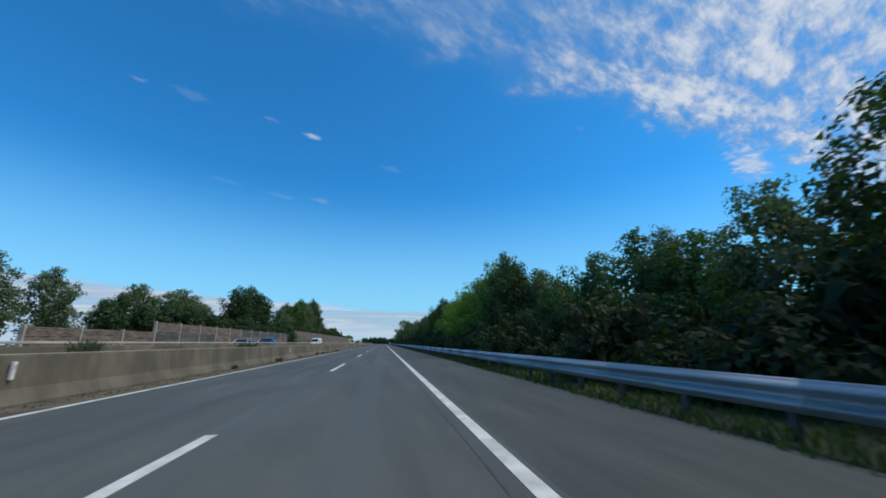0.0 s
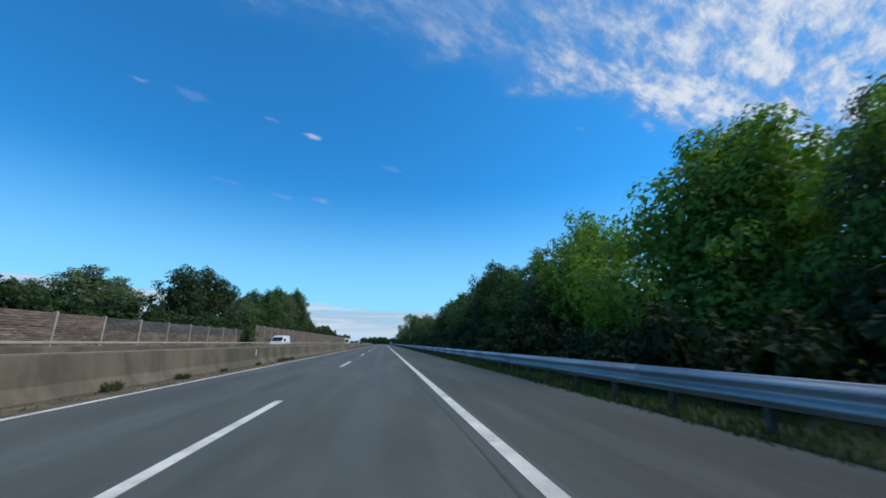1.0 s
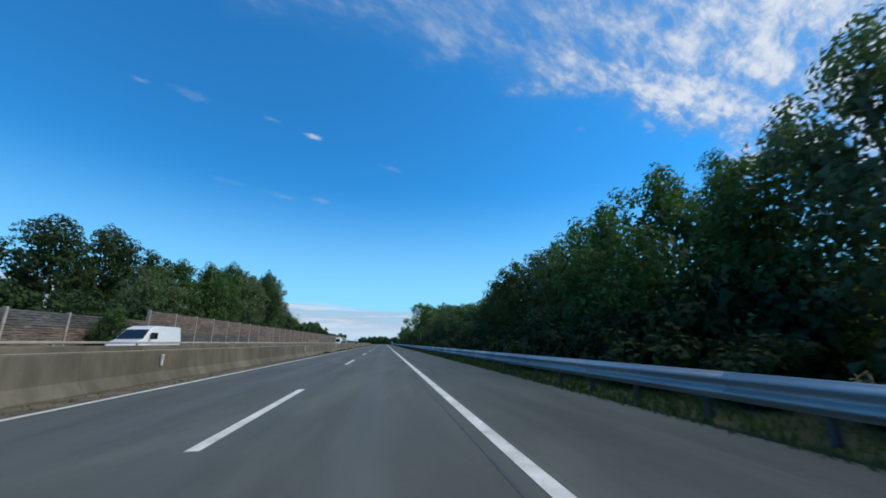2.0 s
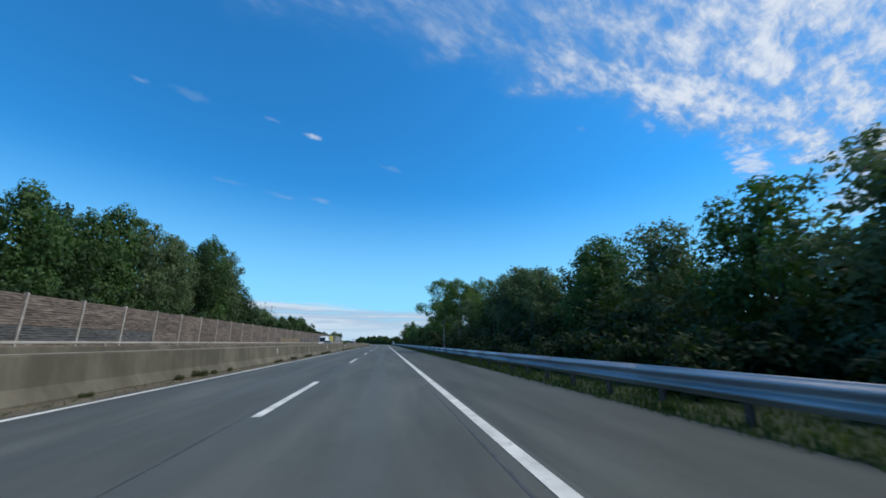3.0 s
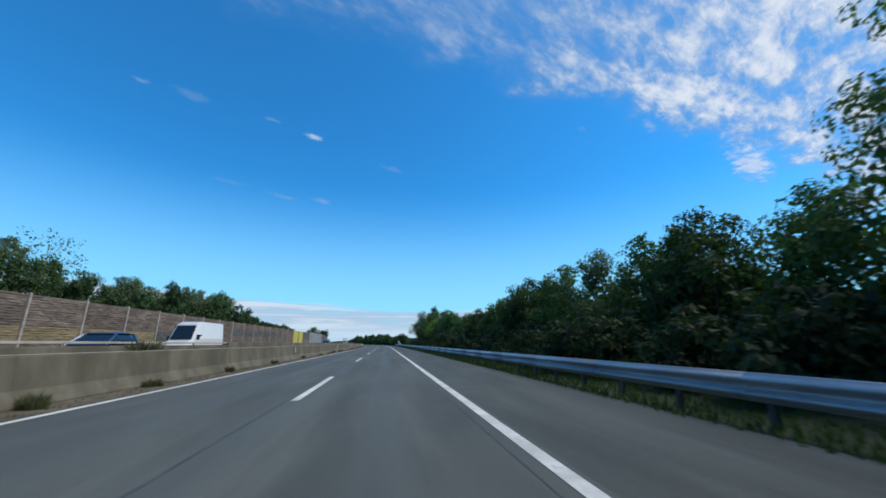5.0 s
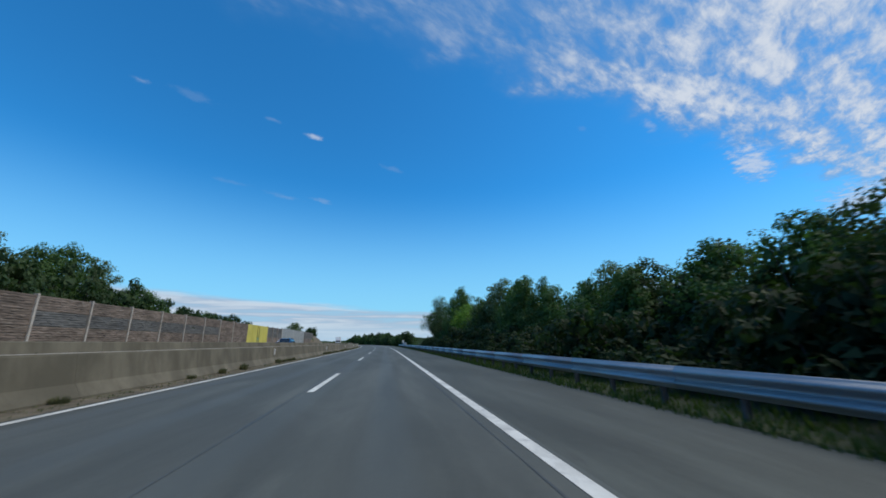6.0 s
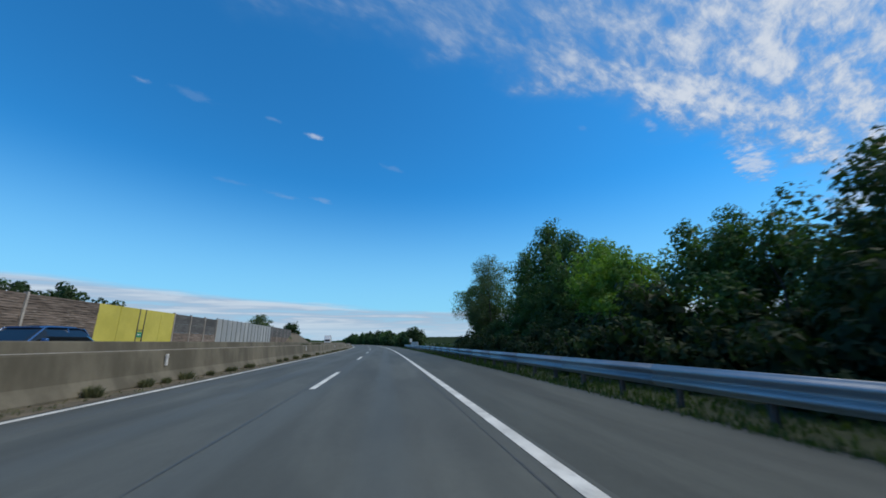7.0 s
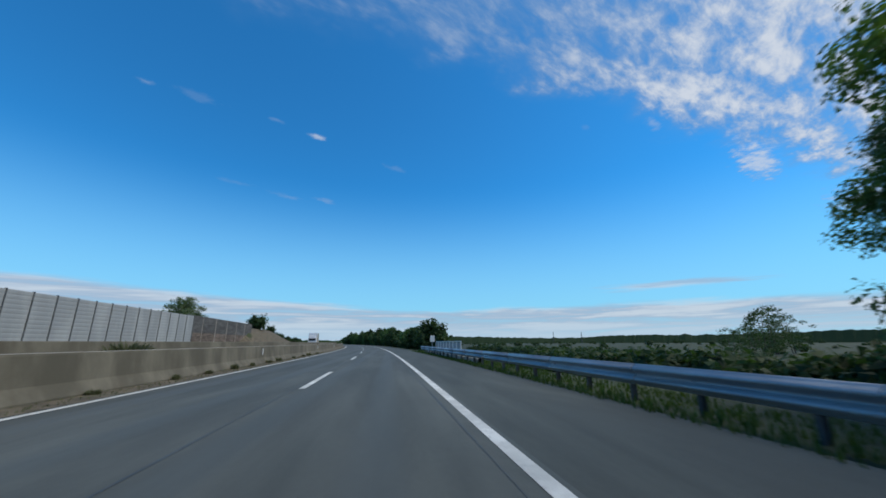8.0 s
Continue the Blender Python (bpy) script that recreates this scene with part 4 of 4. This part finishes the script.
for s, lat, h, wide, kind in ((26, -34, 8.8, 0.6, 1), (33.5, -33, 8.6, 0.6, 1), (40, -33, 8.4, 0.5, 1), (45.5, -32, 6.0, 0.45, 0), (51.5, -32.5, 8.6, 0.6, 1), (57.5, -31.5, 7.0, 0.5, 0), (63, -31.5, 6.6, 0.5, 2),
                              (103, -60, 12.0, 1.2, 1), (112, -58, 16.2, 1.7, 1), (121, -59, 15.6, 1.3, 1), (84, -56, 8.4, 0.8, 1), (122, -47, 18.6, 1.2, 2), (132, -47, 20.2, 1.3, 2), (143, -46.5, 18.6, 1.2, 2), (254, -32, 8.0, 0.65, 0),
                              (257.6, -32, 7.6, 0.5, 0), (266, -32, 6.2, 0.6, 0), (273, -32, 6.3, 0.6, 0), (339, -30.5, 8.0, 0.75, 1),
                              (262, -30, 5.6, 0.45, 2), (270, -30, 5.8, 0.4, 2), (279, -31, 6.0, 0.4, 0)):
    plant(far_broad[kind], s, lat, 0.4, 40 * s, (wide, wide, h / 14), LEFT_LABEL)
# a low hedge along the back of the wall
s = 44.0
while s < 285:
    h = float(np.interp(s, [44, 100, 112, 180, 215, 235, 250, 262, 275, 285], [6.0, 6.2, 6.0, 6.2, 7.0, 8.0, 7.6, 6.1, 5.8, 5.2])) * pick.uniform(0.86, 1.12)
    plant(pick.choice(hedge), s, -29.6 + pick.uniform(-0.8, 0.3), 0.5, pick.uniform(0, 360), (1.0, 1.0, h / 5.0))
    s += pick.uniform(2.4, 3.4)
for i in range(13):
    plant(hedge[i % 2], 257.5 + 1.9 * i, -28.8, 0.5, 77 * i, (0.9, 0.9, (5.5 + 0.25 * math.sin(2.1 * i)) / 5.0))
plant(broad[1], 104, -25.4, FAR_LEVEL, 20, (0.7, 0.7, 0.62), "green bush grown over the noise wall", "bush")
plant(bushes[1], 101.6, -25.2, FAR_LEVEL, 20, (0.7, 0.7, 1.5), "dark climber shrub in front of the noise wall")

# thin pale trees, half bare, that stand above the hedge
for s, lat, h, wide in ((212.0, -36.0, 12.6, 1.0), (193.5, -31.5, 9.4, 0.6)):
    plant(bare_tree, s, lat, 0.6, 31 * s, (wide, wide, h / 12.0))

# trees round the far bend and at the edge of the fields
for i in range(50):
    s = 343 + i * 5.6 + pick.uniform(-1.5, 1.5)
    h = float(np.interp(s, [343, 352, 366, 385, 430, 490, 600], [5.4, 5.6, 4.6, 5.6, 7.2, 9.0, 9.5])) * pick.uniform(0.7, 1.12)
    plant(pick.choice(copse), s, 7.4 + pick.uniform(0, 2.5) + i * 0.05, -0.9, pick.uniform(0, 360), (0.74, 0.74, (h + 0.9) / 9.0 * 0.94))
for s, lat, q in ((326, 60, 0.56), (331, 68, 0.66), (335, 75, 0.7), (337, 82, 0.6), (322, 51, 0.36), (318, 44, 0.34), (310, 38, 0.32)):
    plant(field_tree, s, lat, -1.9, 70 * q * s, (q * 1.15, q * 1.15, q), "airy grey-green lone tree at the edge of the fields")
for i in range(110):
    s = 285 + pick.uniform(0, 60)
    q = pick.uniform(0, 1) ** 1.4
    plant(pick.choice(low_shrubs), s, 8.0 + 36 * q + (s - 284) * 0.14, -0.7 - 1.2 * q, pick.uniform(0, 360), (1.3, 1.3, pick.uniform(0.4, 0.8)), "low dark shrub on the embankment below the guardrail")
for i in range(26):
    s = 283 + 0.9 * i
    plant(low_shrubs[i % 2], s, 6.6 + pick.uniform(0, 3.5) + 0.12 * i, -0.8, pick.uniform(0, 360), (1.1, 1.1, pick.uniform(0.75, 1.0) * (1 - 0.012 * i)), "low dark shrub on the embankment below the guardrail")
for s, lat, q in ((374, -29.5, 1.9), (377.5, -30.0, 1.5), (393, -29.5, 1.1)):
    plant(low_shrubs[0], s, lat, lie(s, lat) - 0.1, 40 * s, (q, q, q), "dark bush on the crest of the earth bank")
for i in range(22):
    s = 420 + i * 7
    lat = -30 - pick.uniform(0, 10)
    plant(pick.choice(low_shrubs), s, lat, lie(s, lat) - 0.1, pick.uniform(0, 360), (1.6, 1.6, pick.uniform(0.8, 1.6)), "shrub on the earth bank beside the opposite carriageway")

# hedges between the fields, too far off to tell apart
hedge_mids, hedge_radii = [], []
for i in range(150):
    s, lat = 300 + pick.uniform(0, 460), 46 + 260 * pick.uniform(0, 1)
    q = pick.uniform(0.9, 2.6)
    hedge_mids.append(at(s, lat, lie(s, lat) + 0.3 * q))
    hedge_radii.append(q)
v, f = leaf_cloud(hedge_mids, hedge_radii, 30000, 0.55, seed=77)
tagged(shape("field_hedges", v, f, LEAF_DEEP), "dark hedge bushes scattered between the fields", "hedge", kind="stuff")

# weeds at the foot of the near barrier
weed_v, weed_f = [], []
r = random.Random(3)
for i in range(230):
    ang, away = r.uniform(0, 6.28), 0.20 * math.sqrt(r.random())
    x, y = math.cos(ang) * away * 0.8, math.sin(ang) * away * 1.3
    h, out, w, turn = r.uniform(0.14, 0.42) * (1 - away * 1.8), r.uniform(0.02, 0.16), r.uniform(0.006, 0.014), r.uniform(0, 6.28)
    dx, dy, tx, ty = math.cos(ang) * out, math.sin(ang) * out, math.cos(turn) * w, math.sin(turn) * w
    o = len(weed_v)
    weed_v += [(x - tx, y - ty, -0.01), (x + tx, y + ty, -0.01), (x + dx * 0.4 + tx * 1.3, y + dy * 0.4 + ty * 1.3, h * 0.6), (x + dx * 0.4 - tx * 1.3, y + dy * 0.4 - ty * 1.3, h * 0.6), (x + dx, y + dy, h)]
    weed_f += [(o, o + 1, o + 2, o + 3), (o + 3, o + 2, o + 4)]
weed = shape("weed", weed_v, weed_f, DRY, None)
tagged(weed, "grey-green weed tuft growing along the concrete barrier", "weed", "weeds along the median")
weed.matrix_basis = stand(44.9, -8.95, 0.0)
spots = [8, 21, 29, 36, 48.5, 52, 57, 62, 63.5, 65, 111.6, 116, 117.4, 118.6, 120.3, 128, 129.4, 133, 138.5, 140.2, 147, 148.2, 150.5, 152, 153.3, 163.8, 168.3, 171, 173, 175]
spots += [180, 184, 190, 197, 206, 215.2, 221, 223.5, 226, 232.2, 233.7, 235.1, 236.4, 251.6, 253.8, 254.9, 256.2, 257.8, 260, 262.5, 268.5, 270.2, 273.2, 276, 277.4, 279, 284]
spots += [288, 292, 294.5, 297.4, 300, 303.4, 306, 311, 315, 318, 324]
for s in spots:
    q = pick.uniform(0.5, 0.95)
    copy_thing(weed, stand(s, -8.95 + pick.uniform(-0.08, 0.12), 0.0, pick.uniform(0, 360), (q, q * 1.1, q * pick.uniform(0.9, 1.3))))
for s, q in ((13.0, 1.8), (26.5, 1.6), (284.0, 1.2), (291.5, 1.5), (186, 1.8)):
    copy_thing(weed, stand(s, -10.4, 0.90, 30 * s, (q, q * 1.5, q)))


# grass along the shoulder and under the guardrail
def grass(name, s0, s1, count, lats, tall_grass, material, label, seed, level=0.0):
    r = np.random.default_rng(seed)
    verts, faces = [], []
    ss, lat = r.uniform(s0, s1, count), lats[0] + (lats[1] - lats[0]) * r.power(1.3, count)
    for i in range(count):
        clump = 0.5 + 0.9 * abs(noise.noise((ss[i] * 0.8, lat[i] * 1.5, seed)))
        x, y, z = at(ss[i], lat[i], level)
        h = tall_grass * clump * r.uniform(0.45, 1.1)
        ang, lean = r.uniform(0, 6.28), r.uniform(0.1, 0.6) * h
        w = 0.012 + 0.012 * r.random()
        dx, dy = math.cos(ang), math.sin(ang)
        o = len(verts)
        verts += [(x - dy * w, y + dx * w, z - 0.03), (x + dy * w, y - dx * w, z - 0.03), (x + dx * lean * 0.4 + dy * w * 0.8, y + dy * lean * 0.4 - dx * w * 0.8, z + h * 0.6), (x + dx * lean, y + dy * lean, z + h)]
        faces += [(o, o + 1, o + 2), (o, o + 2, o + 3)]
    tagged(shape(name, verts, faces, material), label, "grass", kind="stuff")


grass("verge_grass", -8, 150, 30000, (5.4, 3.14), 0.18, BLADE, "uneven green grass under the guardrail", 1)
grass("verge_grass", 150, 330, 34000, (5.4, 3.14), 0.18, BLADE, "uneven green grass under the guardrail", 2)
grass("median_grass", -8, 330, 9000, (-9.25, -8.35), 0.10, DRY, "sparse dry grass at the foot of the barrier", 3)
grass("median_top_grass", -8, 330, 12000, (-11.3, -9.75), 0.22, DRY, "dry grass between the median barriers", 4, 0.9)

# far wooded hills
verts, faces = [], []
r = np.random.default_rng(9)
for i, az in enumerate(np.linspace(-25, 80, 420)):
    q = radians(az)
    top = 19 + 13 * noise.noise((az * 0.06, 0, 0)) + 4.5 * noise.noise((az * 0.9, 3, 0)) + 3.0 * r.random()
    for d, z in ((1900, -20), (1930, top), (2100, top * 1.12), (2400, -10)):
        verts.append((math.sin(q) * d, 280 + math.cos(q) * d, z))
    if i:
        o = 4 * i
        faces += [(o - 4 + j, o - 3 + j, o + 1 + j, o + j) for j in range(3)]
tagged(shape("distant_woods", verts, faces, LEAF_DEEP), "dark wooded hills on the horizon", "hills", kind="stuff")


# lattice pylons far out in the fields
def pylon(x, y, base, high):
    root = empty("pylon", pose(x, y, base, 0, 0, 40), "grey steel lattice pylon far out in the fields", "pylon")
    half = lambda z: 2.6 - 2.1 * z / high
    for sx in (-1, 1):
        for sy in (-1, 1):
            bm = bmesh.new()
            tube(bm, [(sx * half(0), sy * half(0), 0), (sx * half(high), sy * half(high), high)], [0.32, 0.22], 4)
            part("leg", bm, DARK_STEEL, root)
    for i in range(7):
        z0, z1 = high * i / 7, high * (i + 1) / 7
        for sy in (-1, 1):
            side = 1 if i % 2 else -1
            bm = bmesh.new()
            tube(bm, [(-side * half(z0), sy * half(z0), z0), (side * half(z1), sy * half(z1), z1)], [0.16, 0.16], 4)
            part("brace", bm, DARK_STEEL, root)
    for q, reach in ((0.66, 6.5), (0.80, 5.2), (0.94, 4.0)):
        bm = bmesh.new()
        tube(bm, [(-reach, 0, high * q), (0, 0, high * q + 0.9), (reach, 0, high * q)], [0.14, 0.42, 0.14], 4)
        part("crossarm", bm, DARK_STEEL, root)


pylon(632, 1636, -8, 42)
pylon(723, 1590, -8, 41)


# ---- vehicles on the opposite carriageway ----
def loft(bm, sections):
    """Rings of (y, half width at the foot, at the shoulder, foot z, shoulder z) joined into a closed body."""
    rings = []
    for y, w0, w1, z0, z1 in sections:
        pts = [(-w0, z0), (-w0 * 1.02, z0 + 0.45 * (z1 - z0)), (-w1, z1 - 0.06), (-w1 + 0.08, z1), (w1 - 0.08, z1), (w1, z1 - 0.06), (w0 * 1.02, z0 + 0.45 * (z1 - z0)), (w0, z0)]
        rings.append([bm.verts.new((x, y, z)) for x, z in pts])
    for lower, upper in zip(rings, rings[1:]):
        for j in range(8):
            bm.faces.new((lower[j], lower[(j + 1) % 8], upper[(j + 1) % 8], upper[j]))
    bm.faces.new(rings[0])
    bm.faces.new(rings[-1][::-1])


def wheel(parent, x, y, radius):
    bm = bmesh.new()
    bmesh.ops.create_cone(bm, cap_ends=True, segments=20, radius1=radius, radius2=radius, depth=0.22, matrix=pose(0, 0, 0, 0, 90, 0))
    bmesh.ops.bevel(bm, geom=[ed for ed in bm.edges if abs(ed.verts[0].co.x - ed.verts[1].co.x) < 0.01], offset=0.03, segments=2, affect="EDGES")
    tyre = part("tyre", bm, BLACK, parent)
    tyre.matrix_basis = pose(x, y, radius)
    bm = bmesh.new()
    bmesh.ops.create_cone(bm, cap_ends=True, segments=16, radius1=radius * 0.62, radius2=radius * 0.55, depth=0.235, matrix=pose(0, 0, 0, 0, 90, 0))
    part("rim", bm, SILVER_PAINT, tyre)


def car(label, paint, s, lat, high=1.5, long=4.5, estate=True):
    """A passenger car, nose towards -y."""
    root = empty("car", stand(s, lat, FAR_LEVEL), label, "car")
    belt, roof = high * 0.62, high
    bm = bmesh.new()
    loft(bm, [(0.0, 0.72, 0.62, 0.32, 0.62), (0.18, 0.84, 0.78, 0.22, belt * 0.80), (1.15, 0.89, 0.84, 0.20, belt * 0.96), (1.5, 0.89, 0.84, 0.2, belt), (long - 0.6, 0.89, 0.84, 0.2, belt * 1.02),
              (long - 0.12, 0.86, 0.80, 0.25, belt * 1.0), (long, 0.76, 0.70, 0.36, belt * 0.9)])
    part("body", bm, paint, root, smooth=False)
    back = long - (0.35 if estate else 0.9)
    bm = bmesh.new()
    loft(bm, [(1.12, 0.76, 0.72, belt * 0.93, belt * 0.99), (1.95, 0.80, 0.62, belt * 0.95, roof - 0.04), (back - 0.5, 0.80, 0.62, belt * 0.95, roof - 0.04), (back, 0.78, 0.66, belt * 0.95, belt * 1.12)])
    part("glazing", bm, GLASS, root, "dark tinted glazing")
    bm = bmesh.new()
    loft(bm, [(1.85, 0.62, 0.58, roof - 0.08, roof - 0.02), (2.2, 0.66, 0.60, roof - 0.06, roof + 0.01), (back - 0.9, 0.66, 0.60, roof - 0.06, roof + 0.01), (back - 0.35, 0.62, 0.56, roof - 0.12, roof - 0.05)])
    part("roof", bm, paint, root)
    for side in (-1, 1):
        for y0, y1, z0, z1 in ((1.15, 1.95, belt, roof - 0.05), (2.9, 2.95, belt, roof - 0.05), (back - 0.12, back - 0.55, belt, roof - 0.05)):
            bm = bmesh.new()
            tube(bm, [(side * 0.80, y0, z0), (side * 0.635, y1, z1)], [0.035, 0.03], 4)
            part("pillar", bm, paint, root)
        box_part("mirror", (side * 0.98 - 0.1, side * 0.98 + 0.1, 1.55, 1.68, belt + 0.02, belt + 0.16), paint, root, bevel=0.03)
        box_part("headlight", (side * 0.62 - 0.15, side * 0.62 + 0.15, 0.03, 0.25, belt * 0.60, belt * 0.74), LAMP_GLASS, root, "clear headlight", 0.03)
        for y in (0.85, long - 0.9):
            wheel(root, side * 0.80, y, 0.32)
    return root


def van(label, s, lat, high, long, box_body=False):
    """A white delivery van, nose towards -y."""
    root = empty("van", stand(s, lat, FAR_LEVEL), label, "van")
    bm = bmesh.new()
    loft(bm, [(0.0, 0.82, 0.70, 0.35, 0.85), (0.2, 0.95, 0.86, 0.28, 1.10), (0.95, 0.98, 0.90, 0.28, 1.30), (1.75, 0.98, 0.80, 0.28, high * 0.93), (2.3, 0.98, 0.82, 0.28, high),
              (long - 0.1, 0.98, 0.86, 0.3, high), (long, 0.95, 0.82, 0.32, high - 0.06)])
    part("body", bm, WHITE_PAINT, root)
    bm = bmesh.new()
    w0, w1 = 0.80, 0.70
    pts = [(-w0, 0.93, 1.335), (w0, 0.93, 1.335), (w1, 1.62, high * 0.885), (-w1, 1.62, high * 0.885)]
    bm.faces.new([bm.verts.new(p) for p in pts])
    bm.faces.new([bm.verts.new((x, y + 0.03, z - 0.03)) for x, y, z in reversed(pts)])
    part("windscreen", bm, GLASS, root, "dark windscreen")
    for side in (-1, 1):
        box_part("side_window", (side * 0.95 - 0.012, side * 0.95 + 0.012, 1.45, 2.2, 1.30, 1.72), GLASS, root, "dark side window")
        box_part("headlight", (side * 0.66 - 0.14, side * 0.66 + 0.14, -0.01, 0.2, 0.72, 0.90), LAMP_GLASS, root, "clear headlight", 0.02)
        box_part("mirror", (side * 1.12 - 0.09, side * 1.12 + 0.09, 1.30, 1.42, 1.30, 1.62), BLACK, root, bevel=0.03)
        for y in (0.95, long - 1.2):
            wheel(root, side * 0.88, y, 0.34)
    box_part("grille", (-0.45, 0.45, -0.02, 0.05, 0.55, 0.76), BLACK, root, "black grille", 0.02)
    box_part("bumper", (-0.9, 0.9, -0.06, 0.12, 0.30, 0.50), DARK_STEEL, root, "dark bumper", 0.03)
    return root


def truck(label, s, lat):
    root = empty("truck", stand(s, lat, FAR_LEVEL), label, "truck")
    box_part("box", (-1.27, 1.27, 2.3, 9.5, 1.05, 4.0), WHITE_PAINT, root, "plain white box body", 0.03)
    bm = bmesh.new()
    loft(bm, [(0.0, 1.12, 1.05, 0.45, 2.2), (0.25, 1.18, 1.1, 0.4, 3.2), (2.1, 1.18, 1.1, 0.4, 3.4)])
    cab = part("cab", bm, WHITE_PAINT, root)
    box_part("windscreen", (-1.0, 1.0, -0.02, 0.16, 1.6, 2.35), GLASS, cab, "dark windscreen", 0.02)
    box_part("chassis", (-0.5, 0.5, 1.0, 9.4, 0.55, 1.05), DARK_STEEL, root)
    for side in (-1, 1):
        for y in (1.1, 6.6, 7.9):
            wheel(root, side * 1.05, y, 0.48)
    return root


van("white delivery van on the opposite carriageway", 93.0, -18.0, 2.2, 5.2)
van("white high-roofed van on the opposite carriageway", 202.5, -18.0, 2.8, 6.4)
car("silver estate car passing on the opposite carriageway", SILVER_PAINT, 45.2, -18.0, 1.55, 4.4)
car("blue hatchback car passing on the opposite carriageway", BLUE_PAINT, 42.6, -14.5, 1.55, 4.3)
car("blue estate car behind the median barrier", BLUE_PAINT, 254.6, -14.8, 1.62, 4.6)
car("blue saloon car behind the median rail", BLUE_PAINT, 188.0, -14.6, 1.5, 4.5, False)
truck("white box truck on the opposite carriageway", 398, -18.4)
